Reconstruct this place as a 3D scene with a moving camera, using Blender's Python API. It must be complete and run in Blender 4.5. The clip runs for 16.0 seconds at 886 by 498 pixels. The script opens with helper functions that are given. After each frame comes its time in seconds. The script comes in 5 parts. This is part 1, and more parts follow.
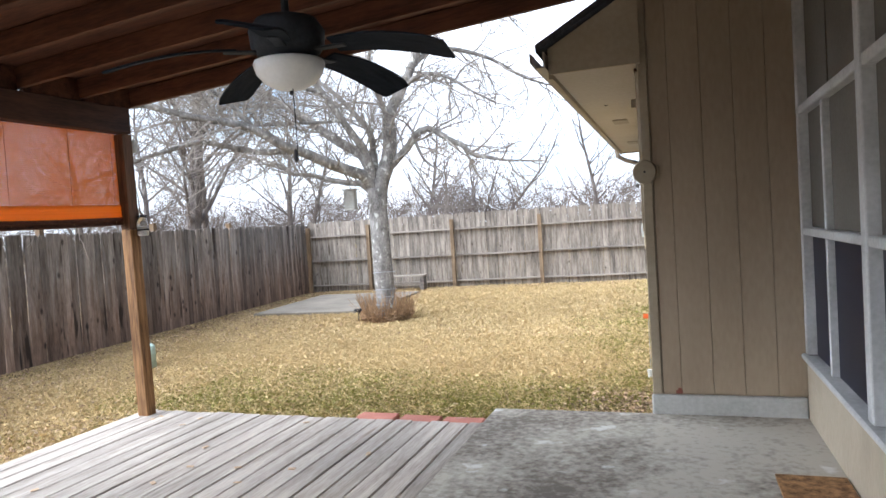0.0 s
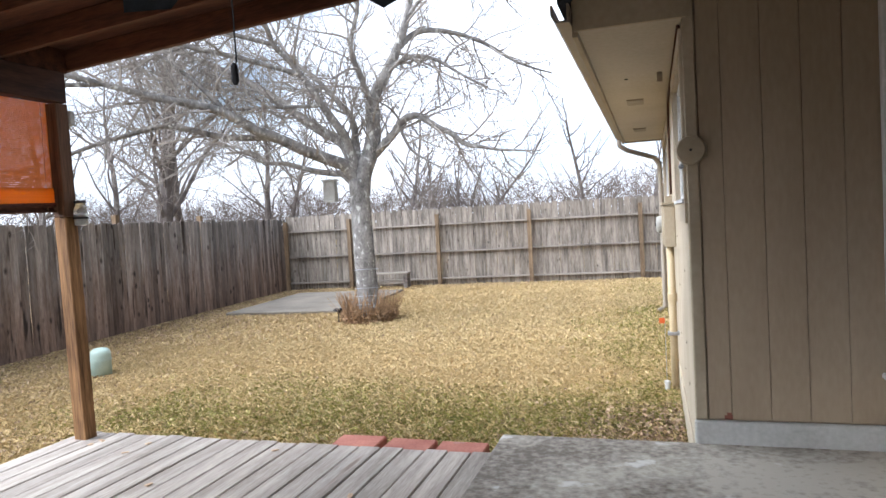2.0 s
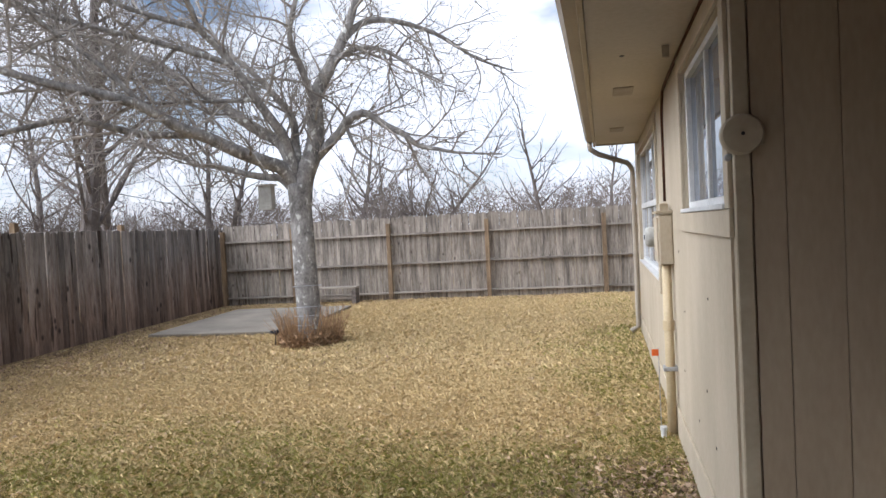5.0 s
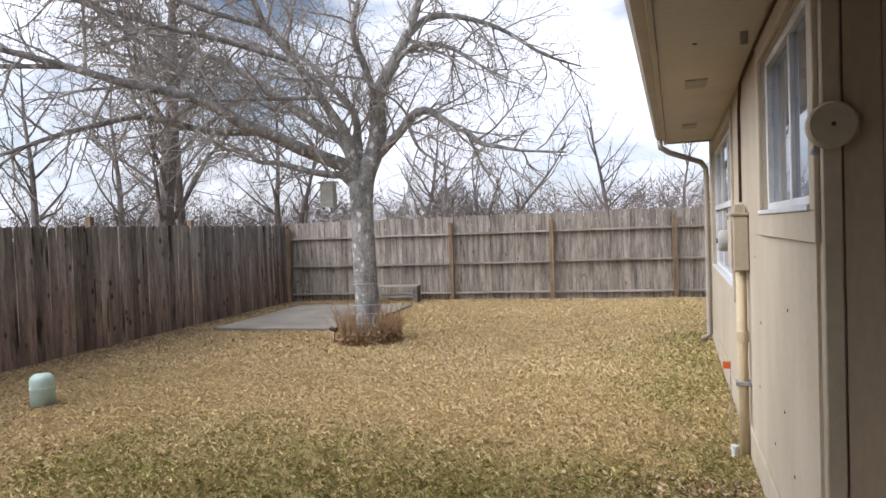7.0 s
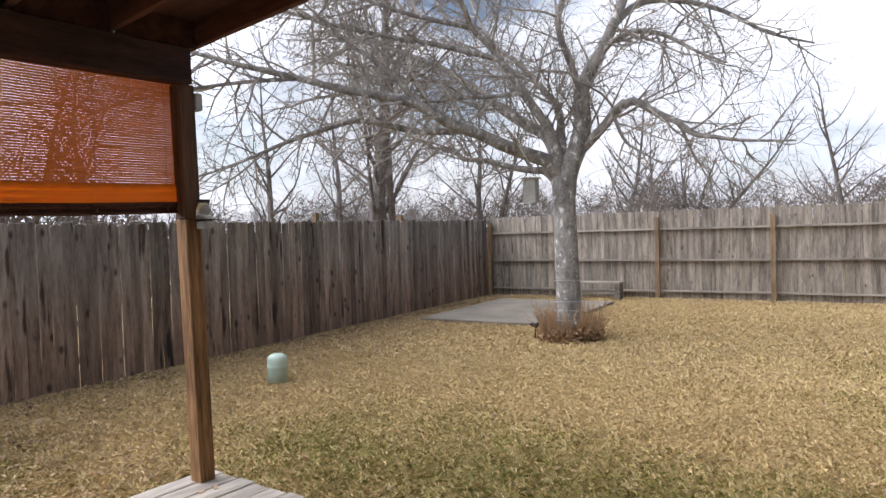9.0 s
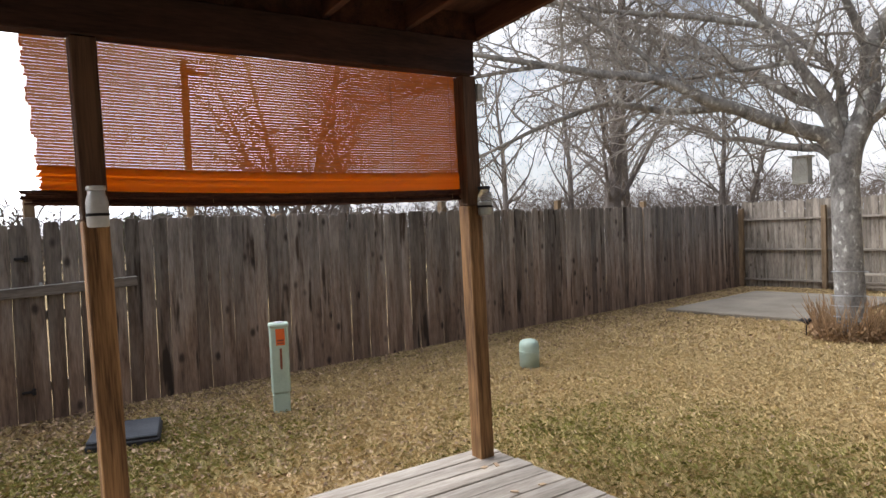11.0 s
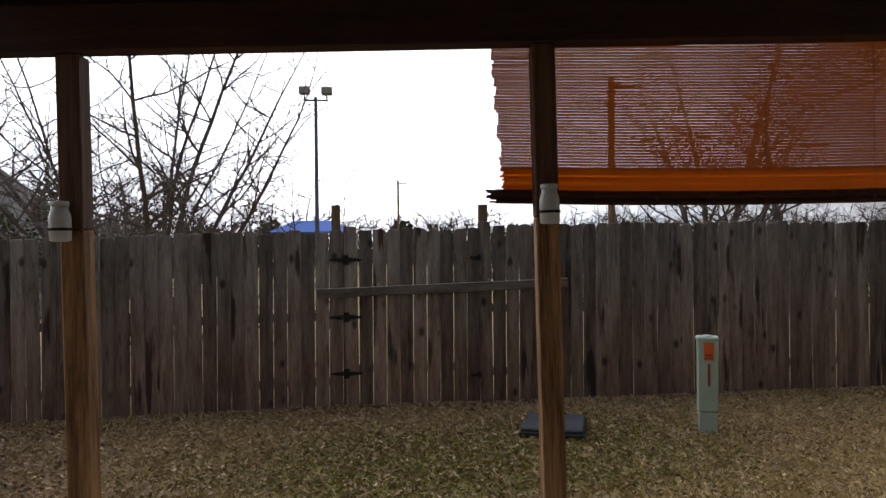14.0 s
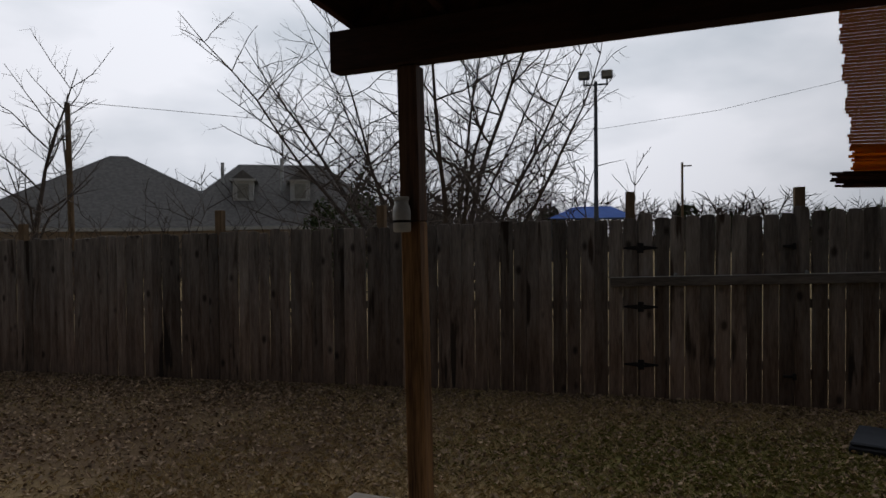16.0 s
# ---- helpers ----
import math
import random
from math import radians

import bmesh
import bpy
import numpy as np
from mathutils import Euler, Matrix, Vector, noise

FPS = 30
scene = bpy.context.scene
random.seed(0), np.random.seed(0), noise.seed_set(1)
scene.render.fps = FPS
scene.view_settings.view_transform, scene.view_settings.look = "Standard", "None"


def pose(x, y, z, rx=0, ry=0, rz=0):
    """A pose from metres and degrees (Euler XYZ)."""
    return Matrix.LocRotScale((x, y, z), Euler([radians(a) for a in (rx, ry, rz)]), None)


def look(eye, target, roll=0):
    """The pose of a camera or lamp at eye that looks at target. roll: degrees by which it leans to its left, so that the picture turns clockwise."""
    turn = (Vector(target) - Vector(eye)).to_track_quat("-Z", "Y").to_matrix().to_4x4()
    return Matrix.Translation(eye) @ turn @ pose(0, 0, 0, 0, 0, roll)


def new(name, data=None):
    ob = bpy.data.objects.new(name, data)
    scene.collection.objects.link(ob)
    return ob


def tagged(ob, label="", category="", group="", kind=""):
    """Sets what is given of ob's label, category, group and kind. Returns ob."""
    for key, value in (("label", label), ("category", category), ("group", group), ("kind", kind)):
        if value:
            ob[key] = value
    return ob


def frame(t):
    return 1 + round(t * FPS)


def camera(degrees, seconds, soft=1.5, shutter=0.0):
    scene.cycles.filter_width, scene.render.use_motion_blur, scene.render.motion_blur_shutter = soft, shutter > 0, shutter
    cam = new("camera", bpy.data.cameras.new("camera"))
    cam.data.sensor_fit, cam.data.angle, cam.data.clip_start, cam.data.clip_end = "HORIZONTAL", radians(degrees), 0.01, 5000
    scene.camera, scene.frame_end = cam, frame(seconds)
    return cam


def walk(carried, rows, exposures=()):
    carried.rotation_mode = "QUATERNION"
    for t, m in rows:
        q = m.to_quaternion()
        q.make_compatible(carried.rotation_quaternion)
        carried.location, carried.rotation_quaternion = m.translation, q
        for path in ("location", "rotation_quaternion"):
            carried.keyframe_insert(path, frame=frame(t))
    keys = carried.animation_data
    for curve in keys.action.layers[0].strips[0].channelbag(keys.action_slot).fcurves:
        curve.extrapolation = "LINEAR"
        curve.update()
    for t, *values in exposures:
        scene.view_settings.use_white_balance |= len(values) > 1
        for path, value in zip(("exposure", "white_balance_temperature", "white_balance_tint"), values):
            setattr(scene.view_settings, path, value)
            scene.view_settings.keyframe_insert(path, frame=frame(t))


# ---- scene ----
# ---- camera: seconds, place, yaw, pitch, roll ----
cam = camera(66.8, 16.0)
PATH = [
    (0, -0.079, -1.379, 1.575, 14.11, -2.08, -3.54),
    (0.5, -0.138, -1.234, 1.558, 13.71, -2.32, -3.33),
    (1, -0.234, -1.071, 1.547, 13.18, -2.52, -3.14),
    (1.5, -0.309, -0.864, 1.542, 13.01, -2.53, -3.07),
    (2, -0.380, -0.617, 1.533, 12.47, -2.43, -3.12),
    (2.5, -0.447, -0.370, 1.527, 11.56, -2.36, -3.11),
    (3, -0.504, -0.131, 1.524, 10.83, -2.28, -3.17),
    (3.5, -0.548, 0.087, 1.528, 10.18, -2.17, -3.14),
    (4.2, -0.603, 0.335, 1.545, 8.53, -1.91, -3.05),
    (6.3, -0.566, 0.644, 1.533, 8.71, -1.71, -2.53),
    (6.5, -0.562, 0.665, 1.533, 10.01, -1.67, -2.24),
    (7, -0.553, 0.708, 1.535, 14.04, -1.59, -2.04),
    (7.5, -0.545, 0.731, 1.546, 17.99, -1.59, -2.06),
    (8, -0.544, 0.743, 1.566, 22.13, -1.62, -2.32),
    (8.2, -0.546, 0.746, 1.575, 23.83, -1.68, -2.35),
    (10.3, -0.797, 0.605, 1.594, 42.86, -1.96, -2.03),
    (10.5, -0.819, 0.591, 1.588, 44.80, -2.06, -2.48),
    (11, -0.884, 0.551, 1.577, 49.71, -1.96, -2.30),
    (11.5, -0.951, 0.513, 1.566, 54.85, -1.57, -2.17),
    (12, -1.008, 0.493, 1.558, 60.18, -1.06, -1.79),
    (12.5, -1.046, 0.493, 1.553, 65.82, -0.67, -1.41),
    (13, -1.066, 0.504, 1.543, 71.58, -0.25, -1.08),
    (13.5, -1.080, 0.512, 1.532, 77.46, 0.07, -1.12),
    (14, -1.077, 0.499, 1.527, 83.95, -0.05, -0.63),
    (14.5, -1.043, 0.471, 1.525, 90.61, 0.02, -0.66),
    (15, -1.017, 0.435, 1.527, 96.93, -0.40, -0.16),
    (15.5, -1.029, 0.382, 1.536, 102.92, -0.71, -0.79),
    (16, -1.053, 0.328, 1.547, 107.18, -1.00, -0.58),
]
EXPOSURES = [(0.0, 0.30, 6250, 11), (2.0, 0.12, 6300, 12), (4.2, -0.33, 6400, 13), (8.2, -0.46, 6650, 15), (11.0, -0.52, 7000, 13), (12.5, -0.74, 7250, 14), (13.2, -1.05, 7150, 14), (14.5, -2.25, 6850, 13), (16.0, -3.32, 6900, 12)]
walk(cam, [(t, pose(x, y, z, 90 + pitch, 0, yaw) @ pose(0, 0, 0, 0, 0, roll)) for t, x, y, z, yaw, pitch, roll in PATH], EXPOSURES)

# ---- sky and sun ----
world = bpy.data.worlds.new("sky")
scene.world = world
world.use_nodes = True
wn, wl = world.node_tree.nodes, world.node_tree.links
wn.clear()


def wnode(kind, **values):
    n = wn.new(kind)
    for key, value in values.items():
        n.inputs[key].default_value = value
    return n


SUN_ELEVATION, SUN_ROTATION = 36, 246          # degrees; veiled sun beyond the gate fence
sun_way = Vector((math.sin(radians(SUN_ROTATION)), math.cos(radians(SUN_ROTATION)), math.tan(radians(SUN_ELEVATION)))).normalized()
sky = wn.new("ShaderNodeTexSky")
sky.sky_type, sky.sun_disc = "NISHITA", False
sky.sun_elevation, sky.sun_rotation = radians(SUN_ELEVATION), radians(SUN_ROTATION)
coord = wn.new("ShaderNodeTexCoord")
stretch = wn.new("ShaderNodeMapping")
stretch.inputs["Scale"].default_value = (1.0, 1.0, 2.6)
wl.new(coord.outputs["Generated"], stretch.inputs["Vector"])
cloud = wnode("ShaderNodeTexNoise", Scale=1.7, Detail=7.0, Roughness=0.55)
wl.new(stretch.outputs["Vector"], cloud.inputs["Vector"])
cover = wn.new("ShaderNodeMapRange")
cover.inputs["From Min"].default_value, cover.inputs["From Max"].default_value = 0.49, 0.60
wl.new(cloud.outputs["Fac"], cover.inputs["Value"])
soft = wnode("ShaderNodeTexNoise", Scale=2.6, Detail=5.0, Roughness=0.5)
wl.new(stretch.outputs["Vector"], soft.inputs["Vector"])
tone = wn.new("ShaderNodeValToRGB")
tone.color_ramp.elements[0].position, tone.color_ramp.elements[1].position = 0.36, 0.62
tone.color_ramp.elements[0].color, tone.color_ramp.elements[1].color = (0.60, 0.68, 0.79, 1), (0.91, 0.975, 1.10, 1)
wl.new(soft.outputs["Fac"], tone.inputs["Fac"])
air = wnode("ShaderNodeBackground", Strength=0.16)
wl.new(sky.outputs["Color"], air.inputs["Color"])
veil = wnode("ShaderNodeBackground")
# thin cloud glows round the hidden sun
near = wn.new("ShaderNodeVectorMath")
near.operation = "DOT_PRODUCT"
near.inputs[1].default_value = sun_way
wl.new(coord.outputs["Generated"], near.inputs[0])
glow = wn.new("ShaderNodeMapRange")
glow.interpolation_type = "SMOOTHSTEP"
glow.inputs["From Min"].default_value, glow.inputs["From Max"].default_value = 0.3, 1.0
glow.inputs["To Min"].default_value, glow.inputs["To Max"].default_value = 2.1, 9.6
wl.new(near.outputs["Value"], glow.inputs["Value"])
wl.new(glow.outputs["Result"], veil.inputs["Strength"])
wl.new(tone.outputs["Color"], veil.inputs["Color"])
mix = wn.new("ShaderNodeMixShader")
# the cloud is closed round the sun
closed = wn.new("ShaderNodeMapRange")
closed.interpolation_type = "SMOOTHSTEP"
closed.inputs["From Min"].default_value, closed.inputs["From Max"].default_value = 0.35, 0.75
wl.new(near.outputs["Value"], closed.inputs["Value"])
fill = wn.new("ShaderNodeMath")
fill.operation, fill.use_clamp = "ADD", True
wl.new(cover.outputs["Result"], fill.inputs[0])
wl.new(closed.outputs["Result"], fill.inputs[1])
# and thickens towards the horizon
axes = wn.new("ShaderNodeSeparateXYZ")
wl.new(coord.outputs["Generated"], axes.inputs[0])
low = wn.new("ShaderNodeMapRange")
low.inputs["From Min"].default_value, low.inputs["From Max"].default_value = 0.04, 0.20
low.inputs["To Min"].default_value, low.inputs["To Max"].default_value = 0.85, 0.0
wl.new(axes.outputs["Z"], low.inputs["Value"])
haze = wn.new("ShaderNodeMath")
haze.operation, haze.use_clamp = "ADD", True
wl.new(fill.outputs[0], haze.inputs[0])
wl.new(low.outputs["Result"], haze.inputs[1])
wl.new(haze.outputs[0], mix.inputs["Fac"])
wl.new(air.outputs["Background"], mix.inputs[1])
wl.new(veil.outputs["Background"], mix.inputs[2])
wout = wn.new("ShaderNodeOutputWorld")
wl.new(mix.outputs["Shader"], wout.inputs["Surface"])

sun = new("sun", bpy.data.lights.new("sun", "SUN"))
sun.data.energy, sun.data.angle, sun.data.color = 1.0, radians(10), (1.0, 0.96, 0.90)
sun.matrix_world = look(sun_way * 30, (0, 0, 0))

# ---- materials ----
def material(name, dark, light, scale=6.0, rough=0.75, bump=0.3, grain=(1, 1, 1), metal=0.0, vary=0.0, fine=60.0, spots=None,
             island=False, spec=0.3, mid=(0.35, 0.65), distance=0.006, foot=None, knots=None):
    """Two scales of noise between two colours, fine relief; vary: a shift of value from piece to piece; spots: (colour, scale, threshold)."""
    m = bpy.data.materials.new(name)
    m.use_nodes = True
    n, l = m.node_tree.nodes, m.node_tree.links
    b = n["Principled BSDF"]
    tc = n.new("ShaderNodeTexCoord")
    mp = n.new("ShaderNodeMapping")
    mp.inputs["Scale"].default_value = grain
    l.new(tc.outputs["Object"], mp.inputs["Vector"])
    source = mp.outputs["Vector"]
    info = n.new("ShaderNodeObjectInfo")
    rnd = info.outputs["Random"]
    if island:
        rnd = n.new("ShaderNodeNewGeometry").outputs["Random Per Island"]
    if vary:
        shift = n.new("ShaderNodeVectorMath")
        shift.operation = "ADD"
        amount = n.new("ShaderNodeMath")
        amount.operation = "MULTIPLY"
        amount.inputs[1].default_value = 37.0
        l.new(rnd, amount.inputs[0])
        l.new(source, shift.inputs[0])
        l.new(amount.outputs[0], shift.inputs[1])
        source = shift.outputs[0]
    big = n.new("ShaderNodeTexNoise")
    big.inputs["Scale"].default_value, big.inputs["Detail"].default_value = scale, 5.0
    l.new(source, big.inputs["Vector"])
    small = n.new("ShaderNodeTexNoise")
    small.inputs["Scale"].default_value, small.inputs["Detail"].default_value = fine, 3.0
    l.new(source, small.inputs["Vector"])
    both = n.new("ShaderNodeMix")
    both.inputs["Factor"].default_value = 0.38
    l.new(big.outputs["Fac"], both.inputs["A"])
    l.new(small.outputs["Fac"], both.inputs["B"])
    ramp = n.new("ShaderNodeValToRGB")
    ramp.color_ramp.elements[0].position, ramp.color_ramp.elements[1].position = mid
    ramp.color_ramp.elements[0].color, ramp.color_ramp.elements[1].color = (*dark, 1), (*light, 1)
    l.new(both.outputs["Result"], ramp.inputs["Fac"])
    colour = ramp.outputs["Color"]
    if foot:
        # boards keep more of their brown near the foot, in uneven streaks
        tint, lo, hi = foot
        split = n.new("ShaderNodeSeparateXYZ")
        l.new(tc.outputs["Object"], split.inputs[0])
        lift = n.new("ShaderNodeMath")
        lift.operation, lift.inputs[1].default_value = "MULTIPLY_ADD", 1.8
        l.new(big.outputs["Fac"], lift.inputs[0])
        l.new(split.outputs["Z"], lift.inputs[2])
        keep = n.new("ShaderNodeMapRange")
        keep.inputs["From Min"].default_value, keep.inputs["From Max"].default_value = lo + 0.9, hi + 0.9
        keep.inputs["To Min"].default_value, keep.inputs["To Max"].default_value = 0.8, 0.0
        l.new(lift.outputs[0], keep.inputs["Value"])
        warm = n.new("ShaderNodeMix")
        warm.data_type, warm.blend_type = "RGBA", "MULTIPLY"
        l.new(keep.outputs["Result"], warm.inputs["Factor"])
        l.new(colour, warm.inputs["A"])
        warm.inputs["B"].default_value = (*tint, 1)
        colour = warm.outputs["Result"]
    if spots:
        tint, size, limit = spots
        sp = n.new("ShaderNodeTexNoise")
        sp.inputs["Scale"].default_value, sp.inputs["Detail"].default_value = size, 4.0
        l.new(source, sp.inputs["Vector"])
        cut = n.new("ShaderNodeMapRange")
        cut.inputs["From Min"].default_value, cut.inputs["From Max"].default_value = limit, limit + 0.06
        l.new(sp.outputs["Fac"], cut.inputs["Value"])
        over = n.new("ShaderNodeMix")
        over.data_type = "RGBA"
        l.new(cut.outputs["Result"], over.inputs["Factor"])
        l.new(colour, over.inputs["A"])
        over.inputs["B"].default_value = (*tint, 1)
        colour = over.outputs["Result"]
    if knots:
        # dark knots, one here and there on a board
        tint, size, limit = knots
        scatter = n.new("ShaderNodeVectorMath")
        scatter.operation = "ADD"
        l.new(tc.outputs["Object"], scatter.inputs[0])
        if vary:
            l.new(amount.outputs[0], scatter.inputs[1])
        squash = n.new("ShaderNodeMapping")
        squash.inputs["Scale"].default_value = (1.0, 1.0, 0.6)
        l.new(scatter.outputs[0], squash.inputs["Vector"])
        cell = n.new("ShaderNodeTexVoronoi")
        cell.inputs["Scale"].default_value = size
        l.new(squash.outputs["Vector"], cell.inputs["Vector"])
        near_knot = n.new("ShaderNodeMapRange")
        near_knot.inputs["From Min"].default_value, near_knot.inputs["From Max"].default_value = limit, limit * 0.4
        near_knot.inputs["To Max"].default_value = 0.85
        l.new(cell.outputs["Distance"], near_knot.inputs["Value"])
        dark_knot = n.new("ShaderNodeMix")
        dark_knot.data_type = "RGBA"
        l.new(near_knot.outputs["Result"], dark_knot.inputs["Factor"])
        l.new(colour, dark_knot.inputs["A"])
        dark_knot.inputs["B"].default_value = (*tint, 1)
        colour = dark_knot.outputs["Result"]
    if vary:
        hsv = n.new("ShaderNodeHueSaturation")
        span = n.new("ShaderNodeMapRange")
        span.inputs["To Min"].default_value, span.inputs["To Max"].default_value = 1 - vary, 1 + vary
        l.new(rnd, span.inputs["Value"])
        l.new(span.outputs["Result"], hsv.inputs["Value"])
        l.new(colour, hsv.inputs["Color"])
        colour = hsv.outputs["Color"]
    l.new(colour, b.inputs["Base Color"])
    b.inputs["Roughness"].default_value, b.inputs["Metallic"].default_value = rough, metal
    b.inputs["Specular IOR Level"].default_value = spec
    if bump:
        bp = n.new("ShaderNodeBump")
        bp.inputs["Strength"].default_value, bp.inputs["Distance"].default_value = bump, distance
        l.new(both.outputs["Result"], bp.inputs["Height"])
        l.new(bp.outputs["Normal"], b.inputs["Normal"])
    return m


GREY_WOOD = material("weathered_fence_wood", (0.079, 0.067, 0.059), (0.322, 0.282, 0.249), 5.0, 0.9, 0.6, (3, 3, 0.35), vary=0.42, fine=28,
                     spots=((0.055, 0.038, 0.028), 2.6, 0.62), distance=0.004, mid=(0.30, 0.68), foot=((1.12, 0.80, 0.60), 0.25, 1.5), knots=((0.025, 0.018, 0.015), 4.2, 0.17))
BACK_WOOD = material("pale_fence_wood", (0.105, 0.088, 0.072), (0.345, 0.296, 0.243), 5.0, 0.9, 0.6, (3, 3, 0.35), vary=0.22, fine=28,
                     spots=((0.09, 0.07, 0.05), 3.2, 0.68), distance=0.004, knots=((0.06, 0.045, 0.035), 4.2, 0.12))
BAR_WOOD = material("dark_gate_bar_wood", (0.07, 0.058, 0.05), (0.21, 0.182, 0.158), 4.0, 0.9, 0.5, (3, 0.4, 3), vary=0.1, fine=30)
RAIL_WOOD = material("fence_rail_wood", (0.15, 0.128, 0.105), (0.345, 0.3, 0.247), 4.0, 0.9, 0.5, (0.4, 3, 3), vary=0.15, fine=30)
FPOST_WOOD = material("fence_post_wood", (0.128, 0.085, 0.051), (0.281, 0.196, 0.119), 5.0, 0.9, 0.5, (3, 3, 0.4), vary=0.2, fine=30)
POST_WOOD = material("treated_post_wood", (0.08, 0.036, 0.014), (0.44, 0.235, 0.098), 4.0, 0.75, 0.6, (6, 6, 0.32), vary=0.1, fine=22,
                     spots=((0.03, 0.015, 0.008), 3.0, 0.68), distance=0.005, mid=(0.36, 0.66), knots=((0.03, 0.014, 0.007), 3.4, 0.12))
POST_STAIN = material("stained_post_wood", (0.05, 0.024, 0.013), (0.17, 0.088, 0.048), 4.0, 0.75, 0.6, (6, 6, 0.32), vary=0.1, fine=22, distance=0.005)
BEAM_WOOD = material("dark_stained_beam_wood", (0.024, 0.011, 0.007), (0.072, 0.031, 0.019), 4.0, 0.75, 0.4, (4, 0.5, 4), vary=0.15, fine=24)
ROOF_WOOD = material("stained_roof_wood", (0.044, 0.0165, 0.009), (0.125, 0.048, 0.026), 4.0, 0.75, 0.4, (0.5, 4, 4), vary=0.15, fine=24)
DECK_WOOD = material("weathered_deck_wood", (0.225, 0.188, 0.155), (0.485, 0.425, 0.358), 4.0, 0.85, 0.5, (4, 0.35, 4), vary=0.14, fine=30,
                     spots=((0.24, 0.18, 0.14), 2.2, 0.69), distance=0.004)
CONCRETE = material("worn_painted_concrete", (0.16, 0.132, 0.105), (0.455, 0.41, 0.335), 1.3, 0.9, 0.45, fine=26,
                    spots=((0.60, 0.575, 0.52), 5.0, 0.635), mid=(0.37, 0.56))
PAD = material("patio_concrete", (0.15, 0.125, 0.097), (0.25, 0.215, 0.168), 1.6, 0.9, 0.3, fine=50)
SIDING = material("tan_siding_paint", (0.30, 0.226, 0.150), (0.385, 0.30, 0.205), 1.2, 0.75, 0.25, (2, 2, 0.6), fine=22, distance=0.003)
CREAM = material("cream_wall_paint", (0.39, 0.322, 0.228), (0.48, 0.407, 0.298), 1.4, 0.75, 0.25, (2, 2, 0.8), fine=30, distance=0.003)
TRIM = material("tan_trim_paint", (0.325, 0.265, 0.18), (0.41, 0.34, 0.24), 2.0, 0.7, 0.2, fine=30)
WHITE = material("white_frame_paint", (0.442, 0.442, 0.416), (0.629, 0.62, 0.595), 3.0, 0.6, 0.15, fine=40)
PLINTH = material("white_foundation_paint", (0.4, 0.392, 0.352), (0.544, 0.536, 0.496), 2.5, 0.85, 0.3, fine=40, spots=((0.34, 0.30, 0.24), 3.0, 0.66))
SOFFIT = material("cream_soffit_paint", (0.41, 0.355, 0.275), (0.49, 0.43, 0.345), 1.2, 0.8, 0.15, fine=30)
VENT = material("vent_grey_tan", (0.30, 0.25, 0.19), (0.38, 0.33, 0.26), 9.0, 0.7, 0.2)
GUTTER = material("tan_gutter_enamel", (0.27, 0.225, 0.173), (0.345, 0.292, 0.225), 2.0, 0.5, 0.1, spec=0.5)
SHINGLE = material("dark_shingle", (0.03, 0.03, 0.035), (0.09, 0.09, 0.10), 9.0, 0.95, 0.7, vary=0.2)
BRICK_RED = material("red_paver", (0.26, 0.085, 0.06), (0.42, 0.17, 0.12), 5.0, 0.9, 0.5, vary=0.08, spots=((0.30, 0.22, 0.17), 4.0, 0.66))
BARK = material("grey_bark", (0.12, 0.11, 0.10), (0.37, 0.345, 0.315), 7.0, 0.95, 0.8, (1, 1, 0.7), fine=34, spots=((0.58, 0.57, 0.52), 14.0, 0.60), distance=0.012)
TWIG = material("pale_twig_bark", (0.19, 0.166, 0.142), (0.41, 0.37, 0.325), 8.0, 0.95, 0.0, vary=0.2, island=True)
FAR_BARK = material("far_bark", (0.07, 0.058, 0.052), (0.185, 0.158, 0.142), 3.0, 0.95, 0.3, vary=0.2)
FAR_TWIG = material("far_twig", (0.13, 0.11, 0.10), (0.31, 0.275, 0.25), 1.2, 0.95, 0.0, vary=0.35, island=True)
WOODS = material("far_woods_brush", (0.085, 0.07, 0.06), (0.205, 0.172, 0.152), 0.4, 1.0, 0.0, vary=0.35, island=True)
EVERGREEN = material("evergreen_leaf", (0.03, 0.05, 0.018), (0.09, 0.12, 0.04), 2.0, 0.8, 0.0, vary=0.4, island=True)
STRAW = material("straw_blade", (0.325, 0.231, 0.107), (0.595, 0.457, 0.236), 2.0, 0.9, 0.0, vary=0.36, island=True)
GREEN_BLADE = material("green_blade", (0.118, 0.112, 0.024), (0.265, 0.24, 0.06), 2.0, 0.85, 0.0, vary=0.3, island=True)
LEAF = material("fallen_leaf", (0.16, 0.095, 0.055), (0.50, 0.36, 0.235), 3.0, 0.85, 0.0, vary=0.5, island=True)
DRY_STEM = material("dry_stem", (0.20, 0.115, 0.06), (0.43, 0.28, 0.155), 4.0, 0.9, 0.0, vary=0.3, island=True)
BOX_GREEN = material("pale_green_enamel", (0.33, 0.42, 0.35), (0.42, 0.52, 0.44), 4.0, 0.5, 0.1, spec=0.5, spots=((0.28, 0.33, 0.27), 6.0, 0.68))
BLACK = material("black_plastic", (0.012, 0.012, 0.015), (0.035, 0.035, 0.04), 8.0, 0.6, 0.3)
DARK_LID = material("dark_slate_plastic", (0.025, 0.028, 0.035), (0.06, 0.065, 0.075), 6.0, 0.7, 0.3)
IRON = material("black_iron", (0.012, 0.011, 0.012), (0.04, 0.036, 0.034), 20.0, 0.85, 0.3, metal=0.1)
